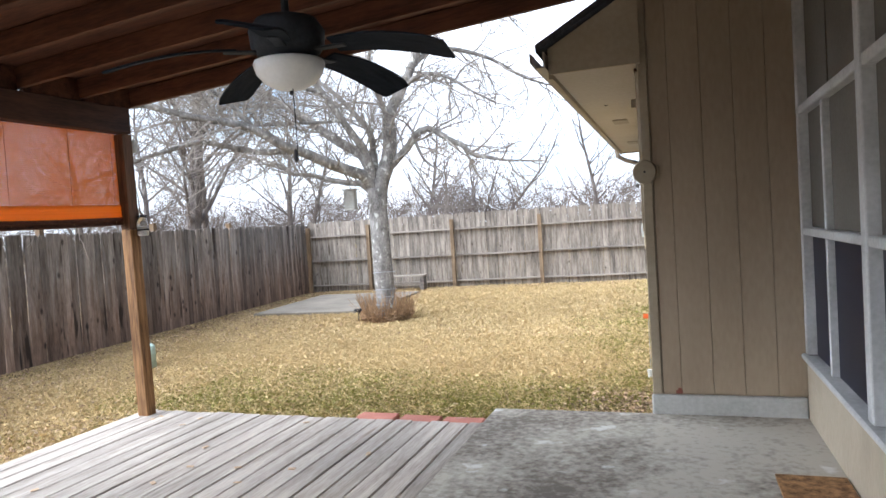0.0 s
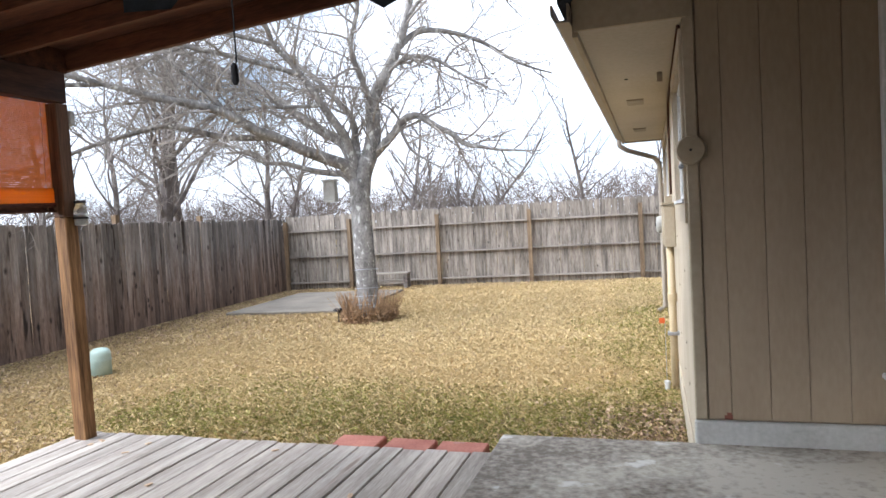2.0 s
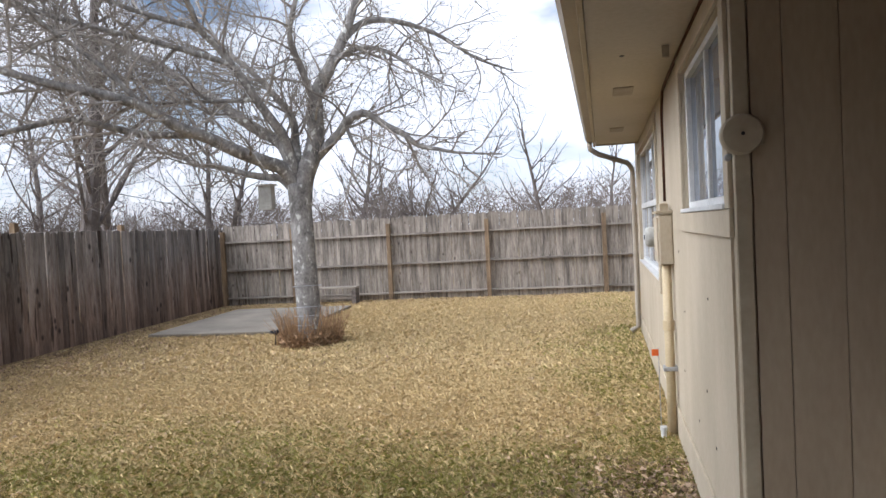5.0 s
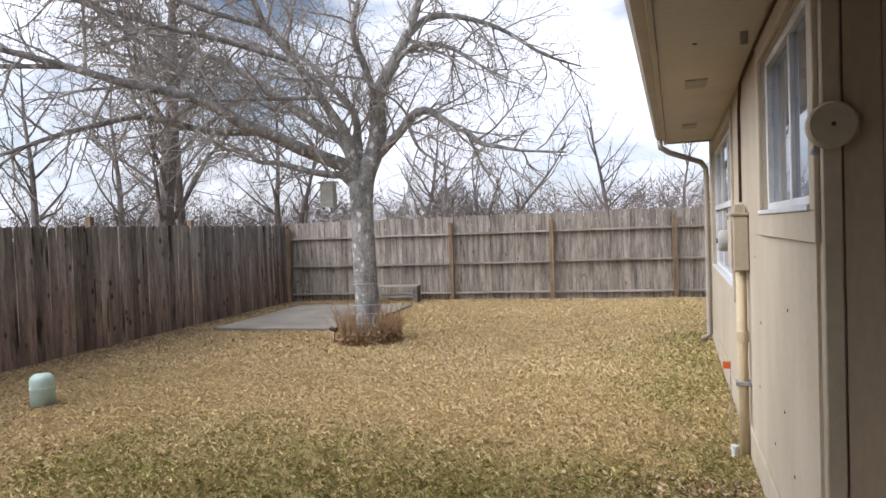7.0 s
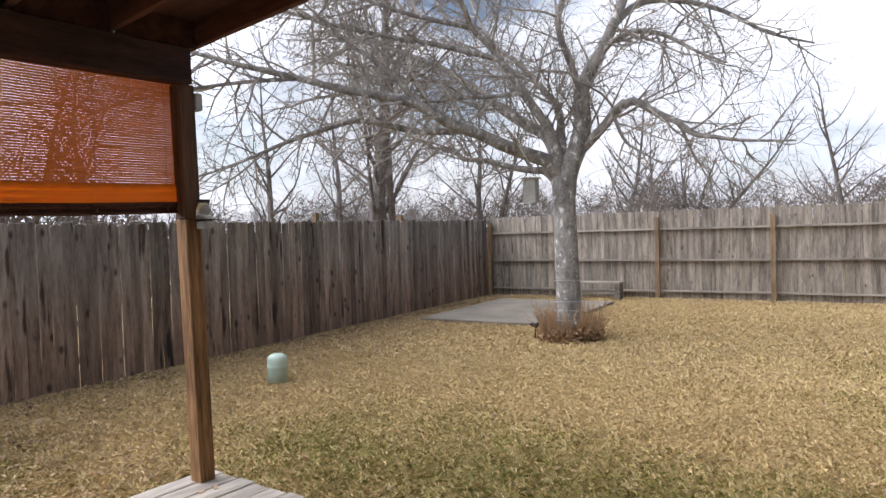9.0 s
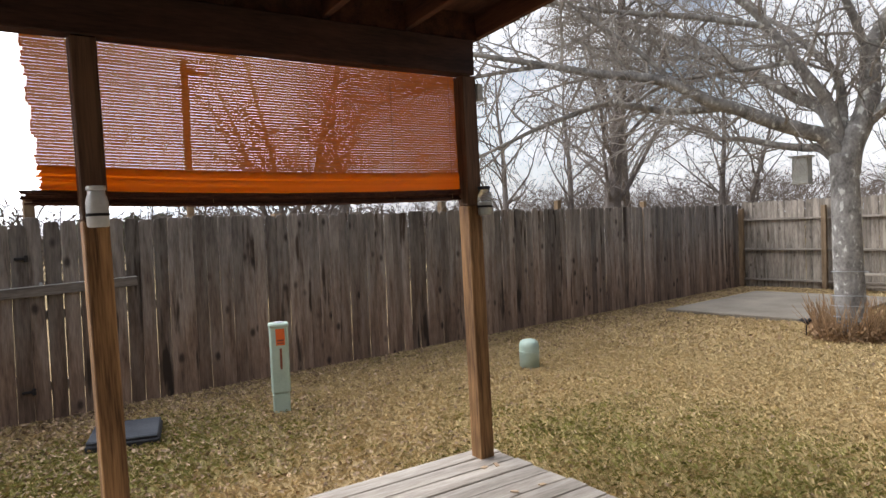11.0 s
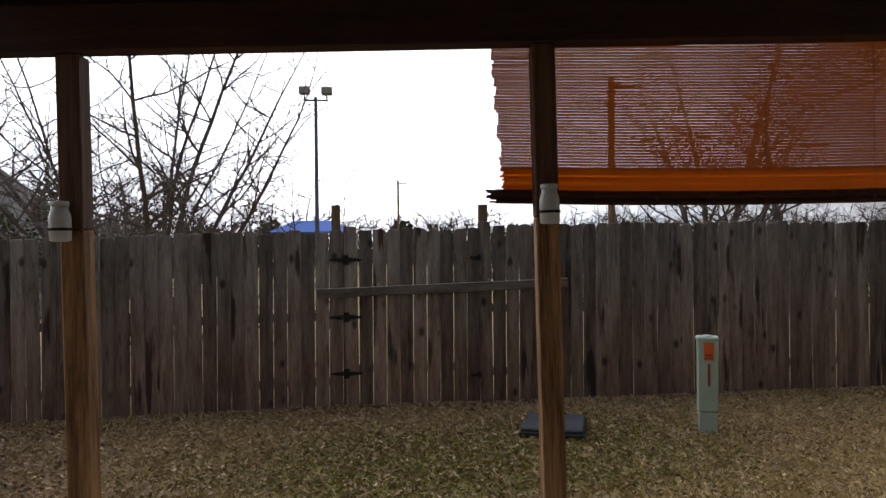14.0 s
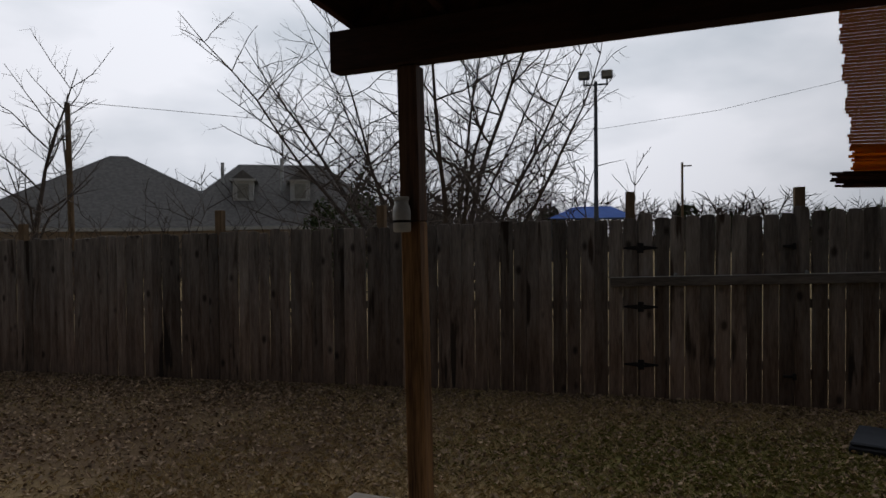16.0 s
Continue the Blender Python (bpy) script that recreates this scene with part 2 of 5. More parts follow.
ORANGE = material("orange_sticker", (0.62, 0.10, 0.02), (0.75, 0.16, 0.04), 8.0, 0.5, 0.0)
INK = material("dark_print", (0.16, 0.05, 0.03), (0.24, 0.08, 0.05), 8.0, 0.6, 0.0)
STEEL = material("galvanised_steel", (0.30, 0.31, 0.32), (0.48, 0.49, 0.50), 8.0, 0.4, 0.1, metal=0.8)
POLE = material("dark_pole_steel", (0.10, 0.115, 0.14), (0.17, 0.19, 0.22), 3.0, 0.5, 0.1, metal=0.4)
PVC = material("cream_conduit_paint", (0.43, 0.335, 0.20), (0.54, 0.43, 0.27), 4.0, 0.6, 0.1)
FAN_DARK = material("dark_fan_metal", (0.010, 0.012, 0.014), (0.03, 0.034, 0.04), 6.0, 0.7, 0.1)
BLADE = material("dark_fan_blade", (0.006, 0.008, 0.011), (0.018, 0.022, 0.028), 6.0, 0.85, 0.15, (1, 6, 1), spec=0.1)
OPAL = material("opal_glass_bowl", (0.70, 0.69, 0.66), (0.80, 0.79, 0.76), 3.0, 0.3, 0.0, spec=0.5)
JAR_WHITE = material("white_wax_glass", (0.496, 0.488, 0.456), (0.624, 0.616, 0.592), 10.0, 0.3, 0.05, spec=0.5)
BLUE = material("blue_canopy_cloth", (0.03, 0.12, 0.50), (0.05, 0.18, 0.62), 3.0, 0.7, 0.1)
ROOF_FAR = material("grey_roof_shingle", (0.16, 0.152, 0.144), (0.27, 0.256, 0.24), 6.0, 0.95, 0.2)
HOUSE_FAR = material("far_house_brick", (0.34, 0.26, 0.20), (0.46, 0.37, 0.29), 4.0, 0.9, 0.2)
FASCIA_FAR = material("far_white_fascia", (0.62, 0.62, 0.60), (0.75, 0.75, 0.73), 4.0, 0.7, 0.0)
FEEDER = material("grey_feeder_wood", (0.30, 0.29, 0.255), (0.47, 0.46, 0.41), 6.0, 0.8, 0.2)


def glass(name, tint, rough=0.03, spec=0.7):
    m = bpy.data.materials.new(name)
    m.use_nodes = True
    b = m.node_tree.nodes["Principled BSDF"]
    b.inputs["Base Color"].default_value = (*tint, 1)
    b.inputs["Roughness"].default_value, b.inputs["Specular IOR Level"].default_value = rough, spec
    return m


DARK_GLASS = glass("dark_window_glass", (0.012, 0.013, 0.024), 0.35, 0.15)
SCREEN = material("insect_screen_mesh", (0.12, 0.108, 0.085), (0.165, 0.15, 0.12), 2.0, 0.8, 0.1)
SKY_GLASS = glass("window_glass", (0.10, 0.12, 0.15), 0.02)


def clear_glass():
    m = bpy.data.materials.new("clear_jar_glass")
    m.use_nodes = True
    b = m.node_tree.nodes["Principled BSDF"]
    b.inputs["Transmission Weight"].default_value, b.inputs["Roughness"].default_value = 0.85, 0.06
    b.inputs["Base Color"].default_value = (0.86, 0.88, 0.86, 1)
    return m


JAR_GLASS = clear_glass()


def cane(name, through_tint, share):
    """Thin orange cane that lets daylight through."""
    m = bpy.data.materials.new(name)
    m.use_nodes = True
    n, l = m.node_tree.nodes, m.node_tree.links
    b = n["Principled BSDF"]
    info = n.new("ShaderNodeObjectInfo")
    ramp = n.new("ShaderNodeValToRGB")
    ramp.color_ramp.elements[0].color, ramp.color_ramp.elements[1].color = (0.27, 0.135, 0.045, 1), (0.36, 0.185, 0.06, 1)
    l.new(info.outputs["Random"], ramp.inputs["Fac"])
    l.new(ramp.outputs["Color"], b.inputs["Base Color"])
    b.inputs["Roughness"].default_value = 0.6
    t = n.new("ShaderNodeBsdfTranslucent")
    t.inputs["Color"].default_value = (*through_tint, 1)
    mx = n.new("ShaderNodeMixShader")
    mx.inputs["Fac"].default_value = share
    l.new(b.outputs["BSDF"], mx.inputs[1])
    l.new(t.outputs["BSDF"], mx.inputs[2])
    l.new(mx.outputs["Shader"], n["Material Output"].inputs["Surface"])
    return m


CANE = cane("orange_cane", (0.80, 0.33, 0.04), 0.36)
# lit copy of the cane: the foot band's glow is in its colour
CANE_LIT = cane("lit_orange_cane", (0.95, 0.42, 0.03), 0.55)


def lawn_ground():
    """Soil and dry thatch, greener in patches, browner by the gate fence."""
    m = bpy.data.materials.new("dormant_lawn")
    m.use_nodes = True
    n, l = m.node_tree.nodes, m.node_tree.links
    b = n["Principled BSDF"]
    tc = n.new("ShaderNodeTexCoord")

    def noise_node(scale, detail=5.0):
        k = n.new("ShaderNodeTexNoise")
        k.inputs["Scale"].default_value, k.inputs["Detail"].default_value = scale, detail
        l.new(tc.outputs["Object"], k.inputs["Vector"])
        return k.outputs["Fac"]

    def ramp(fac, a, c, lo, hi):
        r = n.new("ShaderNodeValToRGB")
        r.color_ramp.elements[0].position, r.color_ramp.elements[1].position = lo, hi
        r.color_ramp.elements[0].color, r.color_ramp.elements[1].color = (*a, 1), (*c, 1)
        l.new(fac, r.inputs["Fac"])
        return r.outputs["Color"]

    straw = ramp(noise_node(26, 8), (0.20, 0.132, 0.064), (0.47, 0.34, 0.175), 0.28, 0.68)
    green = ramp(noise_node(30, 8), (0.095, 0.083, 0.028), (0.225, 0.198, 0.066), 0.28, 0.68)
    patch = n.new("ShaderNodeAttribute")
    patch.attribute_name = "green"
    mx = n.new("ShaderNodeMix")
    mx.data_type = "RGBA"
    l.new(patch.outputs["Fac"], mx.inputs["Factor"])
    l.new(straw, mx.inputs["A"])
    l.new(green, mx.inputs["B"])
    # brown of leaves and soil, which also carries the painted ground shade
    leaves = ramp(noise_node(34, 8), (0.05, 0.03, 0.017), (0.19, 0.118, 0.068), 0.30, 0.72)
    under = n.new("ShaderNodeAttribute")
    under.attribute_name = "litter_shade"
    mx2 = n.new("ShaderNodeMix")
    mx2.data_type = "RGBA"
    l.new(under.outputs["Fac"], mx2.inputs["Factor"])
    l.new(mx.outputs["Result"], mx2.inputs["A"])
    l.new(leaves, mx2.inputs["B"])
    l.new(mx2.outputs["Result"], b.inputs["Base Color"])
    b.inputs["Roughness"].default_value, b.inputs["Specular IOR Level"].default_value = 0.95, 0.1
    bp = n.new("ShaderNodeBump")
    bp.inputs["Strength"].default_value, bp.inputs["Distance"].default_value = 0.4, 0.02
    l.new(noise_node(40, 8), bp.inputs["Height"])
    l.new(bp.outputs["Normal"], b.inputs["Normal"])
    return m


LAWN = lawn_ground()

# ---- building helpers ----
HOUSE = pose(0.14, 3.20, 0, 0, 0, -5)      # the house's own axes, from its patio corner: a into the house, b along the yard wall
PATIO = pose(0.20, 3.63, 0, 0, 0, -5)      # the same for deck and patio roof
UPPER = PATIO @ pose(0, -2.6, 0, 0.95, 0, 0) @ pose(0, 2.6, 0)      # posts, beam and roof lean a little
GROUND = -0.08
FENCE_BACK = 15.80


def mesh_object(name, bm, mat, parent=None, at=None, smooth=False):
    me = bpy.data.meshes.new(name)
    bm.to_mesh(me)
    bm.free()
    for m in (mat if isinstance(mat, (list, tuple)) else [mat]):
        me.materials.append(m)
    if smooth:
        for p in me.polygons:
            p.use_smooth = True
    ob = new(name, me)
    if at is not None:
        ob.matrix_basis = at
    if parent is not None:
        ob.parent = parent
    return ob


def part(name, bm, mat, parent, label="", at=None, smooth=False):
    ob = mesh_object(name, bm, mat, parent, at, smooth)
    if label:
        ob["label"] = label
    return ob


def thing(name, label, category, at, group="", kind=""):
    return tagged(new(name), label, category, group, kind) if at is None else place(tagged(new(name), label, category, group, kind), at)


def place(ob, m):
    ob.matrix_basis = m
    return ob


def box(bm, lo, hi, bevel=0.0, m=None):
    """A box between two corners, with bevelled edges."""
    made = bmesh.ops.create_cube(bm, size=1.0)
    vs = made["verts"]
    for v in vs:
        v.co = Vector(((lo[i] + hi[i]) / 2 + v.co[i] * (hi[i] - lo[i]) for i in range(3)))
    if bevel:
        edges = list({e for v in vs for e in v.link_edges})
        out = bmesh.ops.bevel(bm, geom=edges, offset=bevel, segments=1, profile=0.5, affect="EDGES")
        vs = [v for v in bm.verts if v in set(out["verts"])] if m is not None else vs
    if m is not None:
        bmesh.ops.transform(bm, matrix=m, verts=[v for v in vs if v.is_valid])
    return bm


def boxes(*pairs, bevel=0.0):
    bm = bmesh.new()
    for lo, hi in pairs:
        box(bm, lo, hi, bevel)
    return bm


def lathe(profile, sides=20):
    """A turned shape from (radius, height) pairs, closed at both ends."""
    bm = bmesh.new()
    rings = []
    for r, z in profile:
        rings.append([bm.verts.new((r * math.cos(2 * math.pi * i / sides), r * math.sin(2 * math.pi * i / sides), z)) for i in range(sides)])
    for a, b in zip(rings, rings[1:]):
        for i in range(sides):
            bm.faces.new((a[i], a[(i + 1) % sides], b[(i + 1) % sides], b[i]))
    bm.faces.new(rings[0][::-1])
    bm.faces.new(rings[-1])
    return bm


def tube(points, radii, sides=8, bm=None):
    """A tapered tube along points."""
    bm = bm or bmesh.new()
    pts = [Vector(p) for p in points]
    rings = []
    side = None
    for i, p in enumerate(pts):
        d = (pts[min(i + 1, len(pts) - 1)] - pts[max(i - 1, 0)]).normalized()
        if side is None:
            side = d.orthogonal().normalized()
        side = (side - d * side.dot(d)).normalized()
        up = d.cross(side)
        r = radii[i] if isinstance(radii, (list, tuple)) else radii
        rings.append([bm.verts.new(p + (side * math.cos(2 * math.pi * k / sides) + up * math.sin(2 * math.pi * k / sides)) * r) for k in range(sides)])
    for a, b in zip(rings, rings[1:]):
        for k in range(sides):
            bm.faces.new((a[k], a[(k + 1) % sides], b[(k + 1) % sides], b[k]))
    bm.faces.new(rings[0][::-1])
    bm.faces.new(rings[-1])
    return bm


def raw(name, verts, faces, mat, parent=None):
    me = bpy.data.meshes.new(name)
    me.from_pydata(verts, [], faces)
    me.materials.append(mat)
    ob = new(name, me)
    if parent is not None:
        ob.parent = parent
    return ob


# ---- the ground, one sheet to the horizon ----
def green_at(x, y):
    """How green the lawn is, 0 to 1."""
    n = noise.noise(Vector((x * 0.55, y * 0.55, 3.1))) * 0.55 + noise.noise(Vector((x * 1.7, y * 1.7, 7.7))) * 0.35
    near_deck = max(0.0, 1 - abs(y - 4.6) / 1.9) * (1.0 if -4.6 < x < 0.4 else 0.25)
    by_house = max(0.0, 1 - abs(x - 0.0 - 0.087 * (y - 3.6)) / 1.7) * (1.0 if 3.5 < y < 11 else 0.2) * 0.8
    gate = max(0.0, 1 - math.hypot((x + 6.1) / 1.7, (y - 1.2) / 3.2)) * 1.75
    return min(1.0, max(0.0, max(near_deck, by_house, gate) * 1.05 + n * 0.75 - 0.18))


def litter_shade_at(x, y):
    """How brown the lawn is, 0 to 1: old leaves and soil along fences and walls, and shade painted in at the gate end
    and by the slab.
    """
    if not (-8.2 < x < 1 and -12 < y < 16):
        return 0.2
    n = noise.noise(Vector((x * 1.3, y * 1.3, 5.0))) * 0.5
    band = math.exp(-max(0.0, x + 8.07) / 0.9)
    # gate end: leafy soil, browned further to paint in the shade there
    south = max(0.0, min(1.0, (0.2 - y) / 2.5)) * max(0.0, min(1.0, (-3.6 - x) / 1.5)) * 0.95
    h = HOUSE.inverted() @ Vector((x, y, 0))
    corner = max(0.0, 1 - math.hypot(min(0.0, h.x + 0.15) / 0.9, max(0.0, h.y - 0.7) / 1.5, min(0.0, h.y) / 0.8)) * 0.95
    back = math.exp(-max(0.0, FENCE_BACK - y) / 0.45) * 0.75
    p = PATIO.inverted() @ Vector((x, y, 0))
    # soil and leaves along the slab, with the shade there painted in too
    strip = math.exp(-max(0.0, p.y + 0.1) / 0.38) * 0.95 if -2.9 < p.x < 0.3 and p.y > -0.6 else 0.0
    return max(0.0, min(1.0, max(band, south, corner, back, strip) + n * 0.7 - 0.1))


def fall(y):
    """The yard drops gently towards its far end beyond the gate."""
    return 0.019 * min(9.0, max(0.0, -y - 0.3))


def ground_z(x, y):
    if abs(x) > 30 or abs(y) > 40:
        return GROUND
    return GROUND - fall(y) * max(0.0, min(1.0, (-4.4 - x) / 1.2)) * max(0.0, min(1.0, (30 + x) / 10)) + 0.012 * noise.noise(Vector((x * 0.8, y * 0.8, 0.0)))


def build_ground():
    near = [i * 0.2 for i in range(-75, 76)]
    far = [20, 30, 50, 90, 160, 400, 1200, 4000]
    xs = [-v for v in far[::-1]] + near + far
    ys = xs
    verts = [(x, y, ground_z(x, y)) for y in ys for x in xs]
    w = len(xs)
    faces = [(j * w + i, j * w + i + 1, (j + 1) * w + i + 1, (j + 1) * w + i) for j in range(len(ys) - 1) for i in range(w - 1)]
    ob = raw("ground", verts, faces, LAWN)
    att = ob.data.attributes.new("green", "FLOAT", "POINT")
    att.data.foreach_set("value", [green_at(v[0], v[1]) if abs(v[0]) < 16 and abs(v[1]) < 19 else 0.3 for v in verts])
    lit = ob.data.attributes.new("litter_shade", "FLOAT", "POINT")
    lit.data.foreach_set("value", [litter_shade_at(v[0], v[1]) for v in verts])
    for p in ob.data.polygons:
        p.use_smooth = True
    return tagged(ob, "dormant straw-coloured lawn with greener patches", "lawn", kind="structure")


build_ground()


# ---- patio: slab, deck, roof ----
SLAB_TOP, DECK_TOP = 0.25, 0.17
slab = mesh_object("patio_slab", boxes(((-1.09, -7.6, -0.25), (2.6, 0.0, SLAB_TOP)), bevel=0.012), CONCRETE, at=HOUSE)
tagged(slab, "worn concrete patio slab with flaking white paint", "patio", kind="structure")

deck = thing("deck_floor", "weathered grey wooden deck of long boards", "deck", PATIO, kind="structure")
part("deck_frame", boxes(((-4.12, -5.2, -0.2), (-1.15, -0.58, DECK_TOP - 0.045))), FPOST_WOOD, deck)

POST_A, POSTS = -3.97, (-0.665, -2.69, -4.75)


def timber_post(b, inset, turn):
    """A square post, stained dark above the height of the jars."""
    p = thing("patio_post", "square wood post, bare below and dark stained above", "post", UPPER @ pose(POST_A - inset, b, 0, 0, 0, turn), "patio posts", "structure")
    part("bare_length", boxes(((-0.05, -0.05, DECK_TOP - 0.08), (0.05, 0.05, 1.66)), bevel=0.006), POST_WOOD, p)
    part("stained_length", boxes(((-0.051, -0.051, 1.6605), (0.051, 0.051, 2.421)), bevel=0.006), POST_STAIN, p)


for i, b in enumerate(POSTS):
    timber_post(b, 0.03 if i == 0 else 0.0, 90 * i)

beam = mesh_object("roof_beam", boxes(((-4.02, -5.12, 2.422), (-3.92, -0.605, 2.625)), bevel=0.005), BEAM_WOOD, at=UPPER @ pose(0.015, -2.9, 0, 0, 0, 0.5) @ pose(-3.97, 0, 0, 0, 0, 0) @ pose(3.97, 2.9, 0))
tagged(beam, "dark stained wooden beam on the patio posts", "beam", kind="structure")

ROOF_PITCH = math.degrees(math.atan(0.0745))
roof = thing("patio_roof", "dark red-brown stained wooden patio roof with open rafters", "roof", UPPER @ pose(POST_A, 0, 2.63, 0, -ROOF_PITCH, 0), kind="structure")
b = -0.56
while b > -5.1:
    part("rafter", boxes(((-0.25, b - 0.02, 0.02), (5.3 if b < -0.7 else 3.9, b + 0.02, 0.16)), bevel=0.003), ROOF_WOOD, roof)
    b -= 0.50
part("roof_deck", boxes(((-0.3, -5.12, 0.164), (5.3, -0.50, 0.19))), ROOF_WOOD, roof)
part("roof_covering", boxes(((-0.34, -5.16, 0.194), (5.3, -0.46, 0.215))), SHINGLE, roof)
b = -0.56
while b > -5.0:
    part("blocking", boxes(((-0.03, b - 0.478, 0.004), (0.01, b - 0.022, 0.163))), ROOF_WOOD, roof)
    b -= 0.50

# ---- house ----
# wall facing the patio, with vertical grooves
wall_patio = thing("wall_patio_end", "tan grooved wood siding wall beside the patio", "wall", HOUSE, kind="structure")
part("core", boxes(((0.012, 0.02, -0.2), (1.06, 0.16, 3.02))), TRIM, wall_patio)
edges_a = [0.062, 0.178, 0.372, 0.558, 0.746, 1.06]
for lo, hi in zip(edges_a, edges_a[1:]):
    part("siding_board", boxes(((lo + 0.0012, 0.0, 0.382), (hi - 0.0012, 0.018, 3.0)), bevel=0.0022), SIDING, wall_patio)
part("corner_board", boxes(((-0.004, -0.012, 0.382), (0.056, 0.0185, 3.0)), bevel=0.005), TRIM, wall_patio)
part("plinth", boxes(((-0.012, -0.02, -0.2), (0.904, 0.018, 0.375)), bevel=0.008), PLINTH, wall_patio)

# wall along the yard, with two window openings
YARD_END = 7.35
W1 = (0.135, 1.58, 1.57, 2.40)       # b from, b to, z from, z to
W2 = (3.60, 6.50, 0.98, 2.38)
wall_yard = thing("wall_yard_side", "cream painted house wall along the yard", "wall", HOUSE, kind="structure")


def wall_with_holes(a0, a1, b0, b1, z0, z1, holes):
    bm = bmesh.new()
    cuts_b = sorted({b0, b1, *[v for h in holes for v in h[:2]]})
    for lo, hi in zip(cuts_b, cuts_b[1:]):
        inside = [h for h in holes if h[0] <= lo and hi <= h[1]]
        z = z0
        for h in sorted(inside, key=lambda q: q[2]):
            box(bm, (a0, lo, z), (a1, hi, h[2]))
            z = h[3]
        box(bm, (a0, lo, z), (a1, hi, z1))
    bmesh.ops.remove_doubles(bm, verts=bm.verts, dist=0.0005)
    return bm


part("wall_face", wall_with_holes(0.0, 0.14, 0.165, YARD_END, -0.2, 2.62, [W1, W2]), CREAM, wall_yard)
part("foundation", boxes(((-0.014, 0.165, -0.25), (-0.0005, YARD_END, 0.13)), bevel=0.004), CREAM, wall_yard)
wall_far = mesh_object("wall_far_end", boxes(((0.141, YARD_END - 0.14, -0.2), (7.0, YARD_END - 0.002, 2.62))), CREAM, at=HOUSE)
tagged(wall_far, "cream painted end wall of the house", "wall", kind="structure")
room_floor = mesh_object("room_floor", boxes(((0.15, 0.17, 0.05), (7.0, YARD_END - 0.15, 0.12))), TRIM, at=HOUSE)
tagged(room_floor, "plain floor inside the house", "floor", kind="structure")
wall_inner = mesh_object("wall_inner", boxes(((2.6, 0.17, 0.13), (2.7, YARD_END - 0.15, 2.6))), TRIM, at=HOUSE)
tagged(wall_inner, "plain wall inside the house", "wall", kind="structure")

# window wall beside the patio
WA = 0.905
porch = thing("wall_porch_windows", "white framed window wall with dark screens beside the patio", "wall", HOUSE, kind="structure")
part("low_wall", boxes(((WA, -7.6, 0.08), (WA + 0.14, -0.022, 0.62)), bevel=0.006), CREAM, porch)
part("sill", boxes(((WA - 0.03, -7.6, 0.623), (WA + 0.14, -0.022, 0.655)), bevel=0.008), WHITE, porch)
for z, h in ((1.38, 0.045), (2.10, 0.05)):
    part("rail", boxes(((WA, -7.6, z), (WA + 0.09, -0.022, z + h)), bevel=0.006), WHITE, porch)
STUDS = [(-0.052, 0.055), (-0.64, 0.032), (-1.46, 0.085), (-2.07, 0.032), (-2.90, 0.085), (-3.5, 0.032), (-4.35, 0.085), (-4.95, 0.032), (-5.8, 0.085), (-7.5, 0.085)]
for b, w in STUDS:
    thick = w > 0.05
    part("mullion" if not thick else "stud", boxes(((WA - (0.006 if thick else -0.012), b - w / 2, 0.656), (WA + 0.088, b + w / 2, 3.0 if thick else 2.099)), bevel=0.005), WHITE, porch)
for (b0, w0), (b1, w1) in zip(STUDS, STUDS[1:]):
    for z0, z1, mt in ((0.656, 1.379, DARK_GLASS), (1.426, 2.099, SCREEN), (2.151, 3.0, SCREEN)):
        part("pane", boxes(((WA + 0.05, b1 + w1 / 2 + 0.001, z0), (WA + 0.058, b0 - w0 / 2 - 0.001, z1))), mt, porch)
wall_back = mesh_object("wall_porch_back", boxes(((WA + 0.2, -7.7, 0.05), (WA + 0.3, -0.03, 3.4))), TRIM, at=HOUSE)
tagged(wall_back, "dim inner wall behind the porch screens", "wall", kind="structure")
# unseen wall, added to keep the rear sky's light off the patio siding
wall_behind = mesh_object("wall_behind", boxes(((-2.4, -6.2, -0.2), (0.94, -6.05, 3.3))), SIDING, at=HOUSE)
tagged(wall_behind, "unseen tan wall added behind the patio to block light", "wall", kind="structure")

# eave: soffit, fascia, gutter, roof
EAVE = -0.56
SOFFIT_Z = 2.53
soffit = mesh_object("soffit", boxes(((EAVE + 0.02, -0.03, SOFFIT_Z), (-0.002, 6.36, SOFFIT_Z + 0.02))), SOFFIT, at=HOUSE)
tagged(soffit, "cream painted soffit under the eave", "soffit", kind="structure")
fascia = mesh_object("fascia", boxes(((EAVE - 0.012, -0.03, SOFFIT_Z - 0.03), (EAVE + 0.018, 6.36, SOFFIT_Z + 0.17)), ((EAVE + 0.02, 6.362, SOFFIT_Z - 0.02), (-0.002, 6.385, SOFFIT_Z + 0.2)), bevel=0.003), TRIM, at=HOUSE)
tagged(fascia, "tan painted fascia board along the eave", "trim", kind="structure")
SLOPE = 0.55


def gable():
    bm = bmesh.new()
    shape = [(EAVE, SOFFIT_Z), (0.02, SOFFIT_Z), (0.02, SOFFIT_Z + 0.17 + SLOPE * (0.02 - EAVE)), (EAVE, SOFFIT_Z + 0.17)]
    front = [bm.verts.new((a, -0.055, z)) for a, z in shape]
    back = [bm.verts.new((a, -0.032, z)) for a, z in shape]
    bm.faces.new(front)
    bm.faces.new(back[::-1])
    for i in range(4):
        bm.faces.new((front[i], back[i], back[(i + 1) % 4], front[(i + 1) % 4]))
    bmesh.ops.recalc_face_normals(bm, faces=bm.faces)
    return bm


gab = mesh_object("gable_board", gable(), TRIM, at=HOUSE)
tagged(gab, "tan painted boxed end of the eave", "trim", kind="structure")


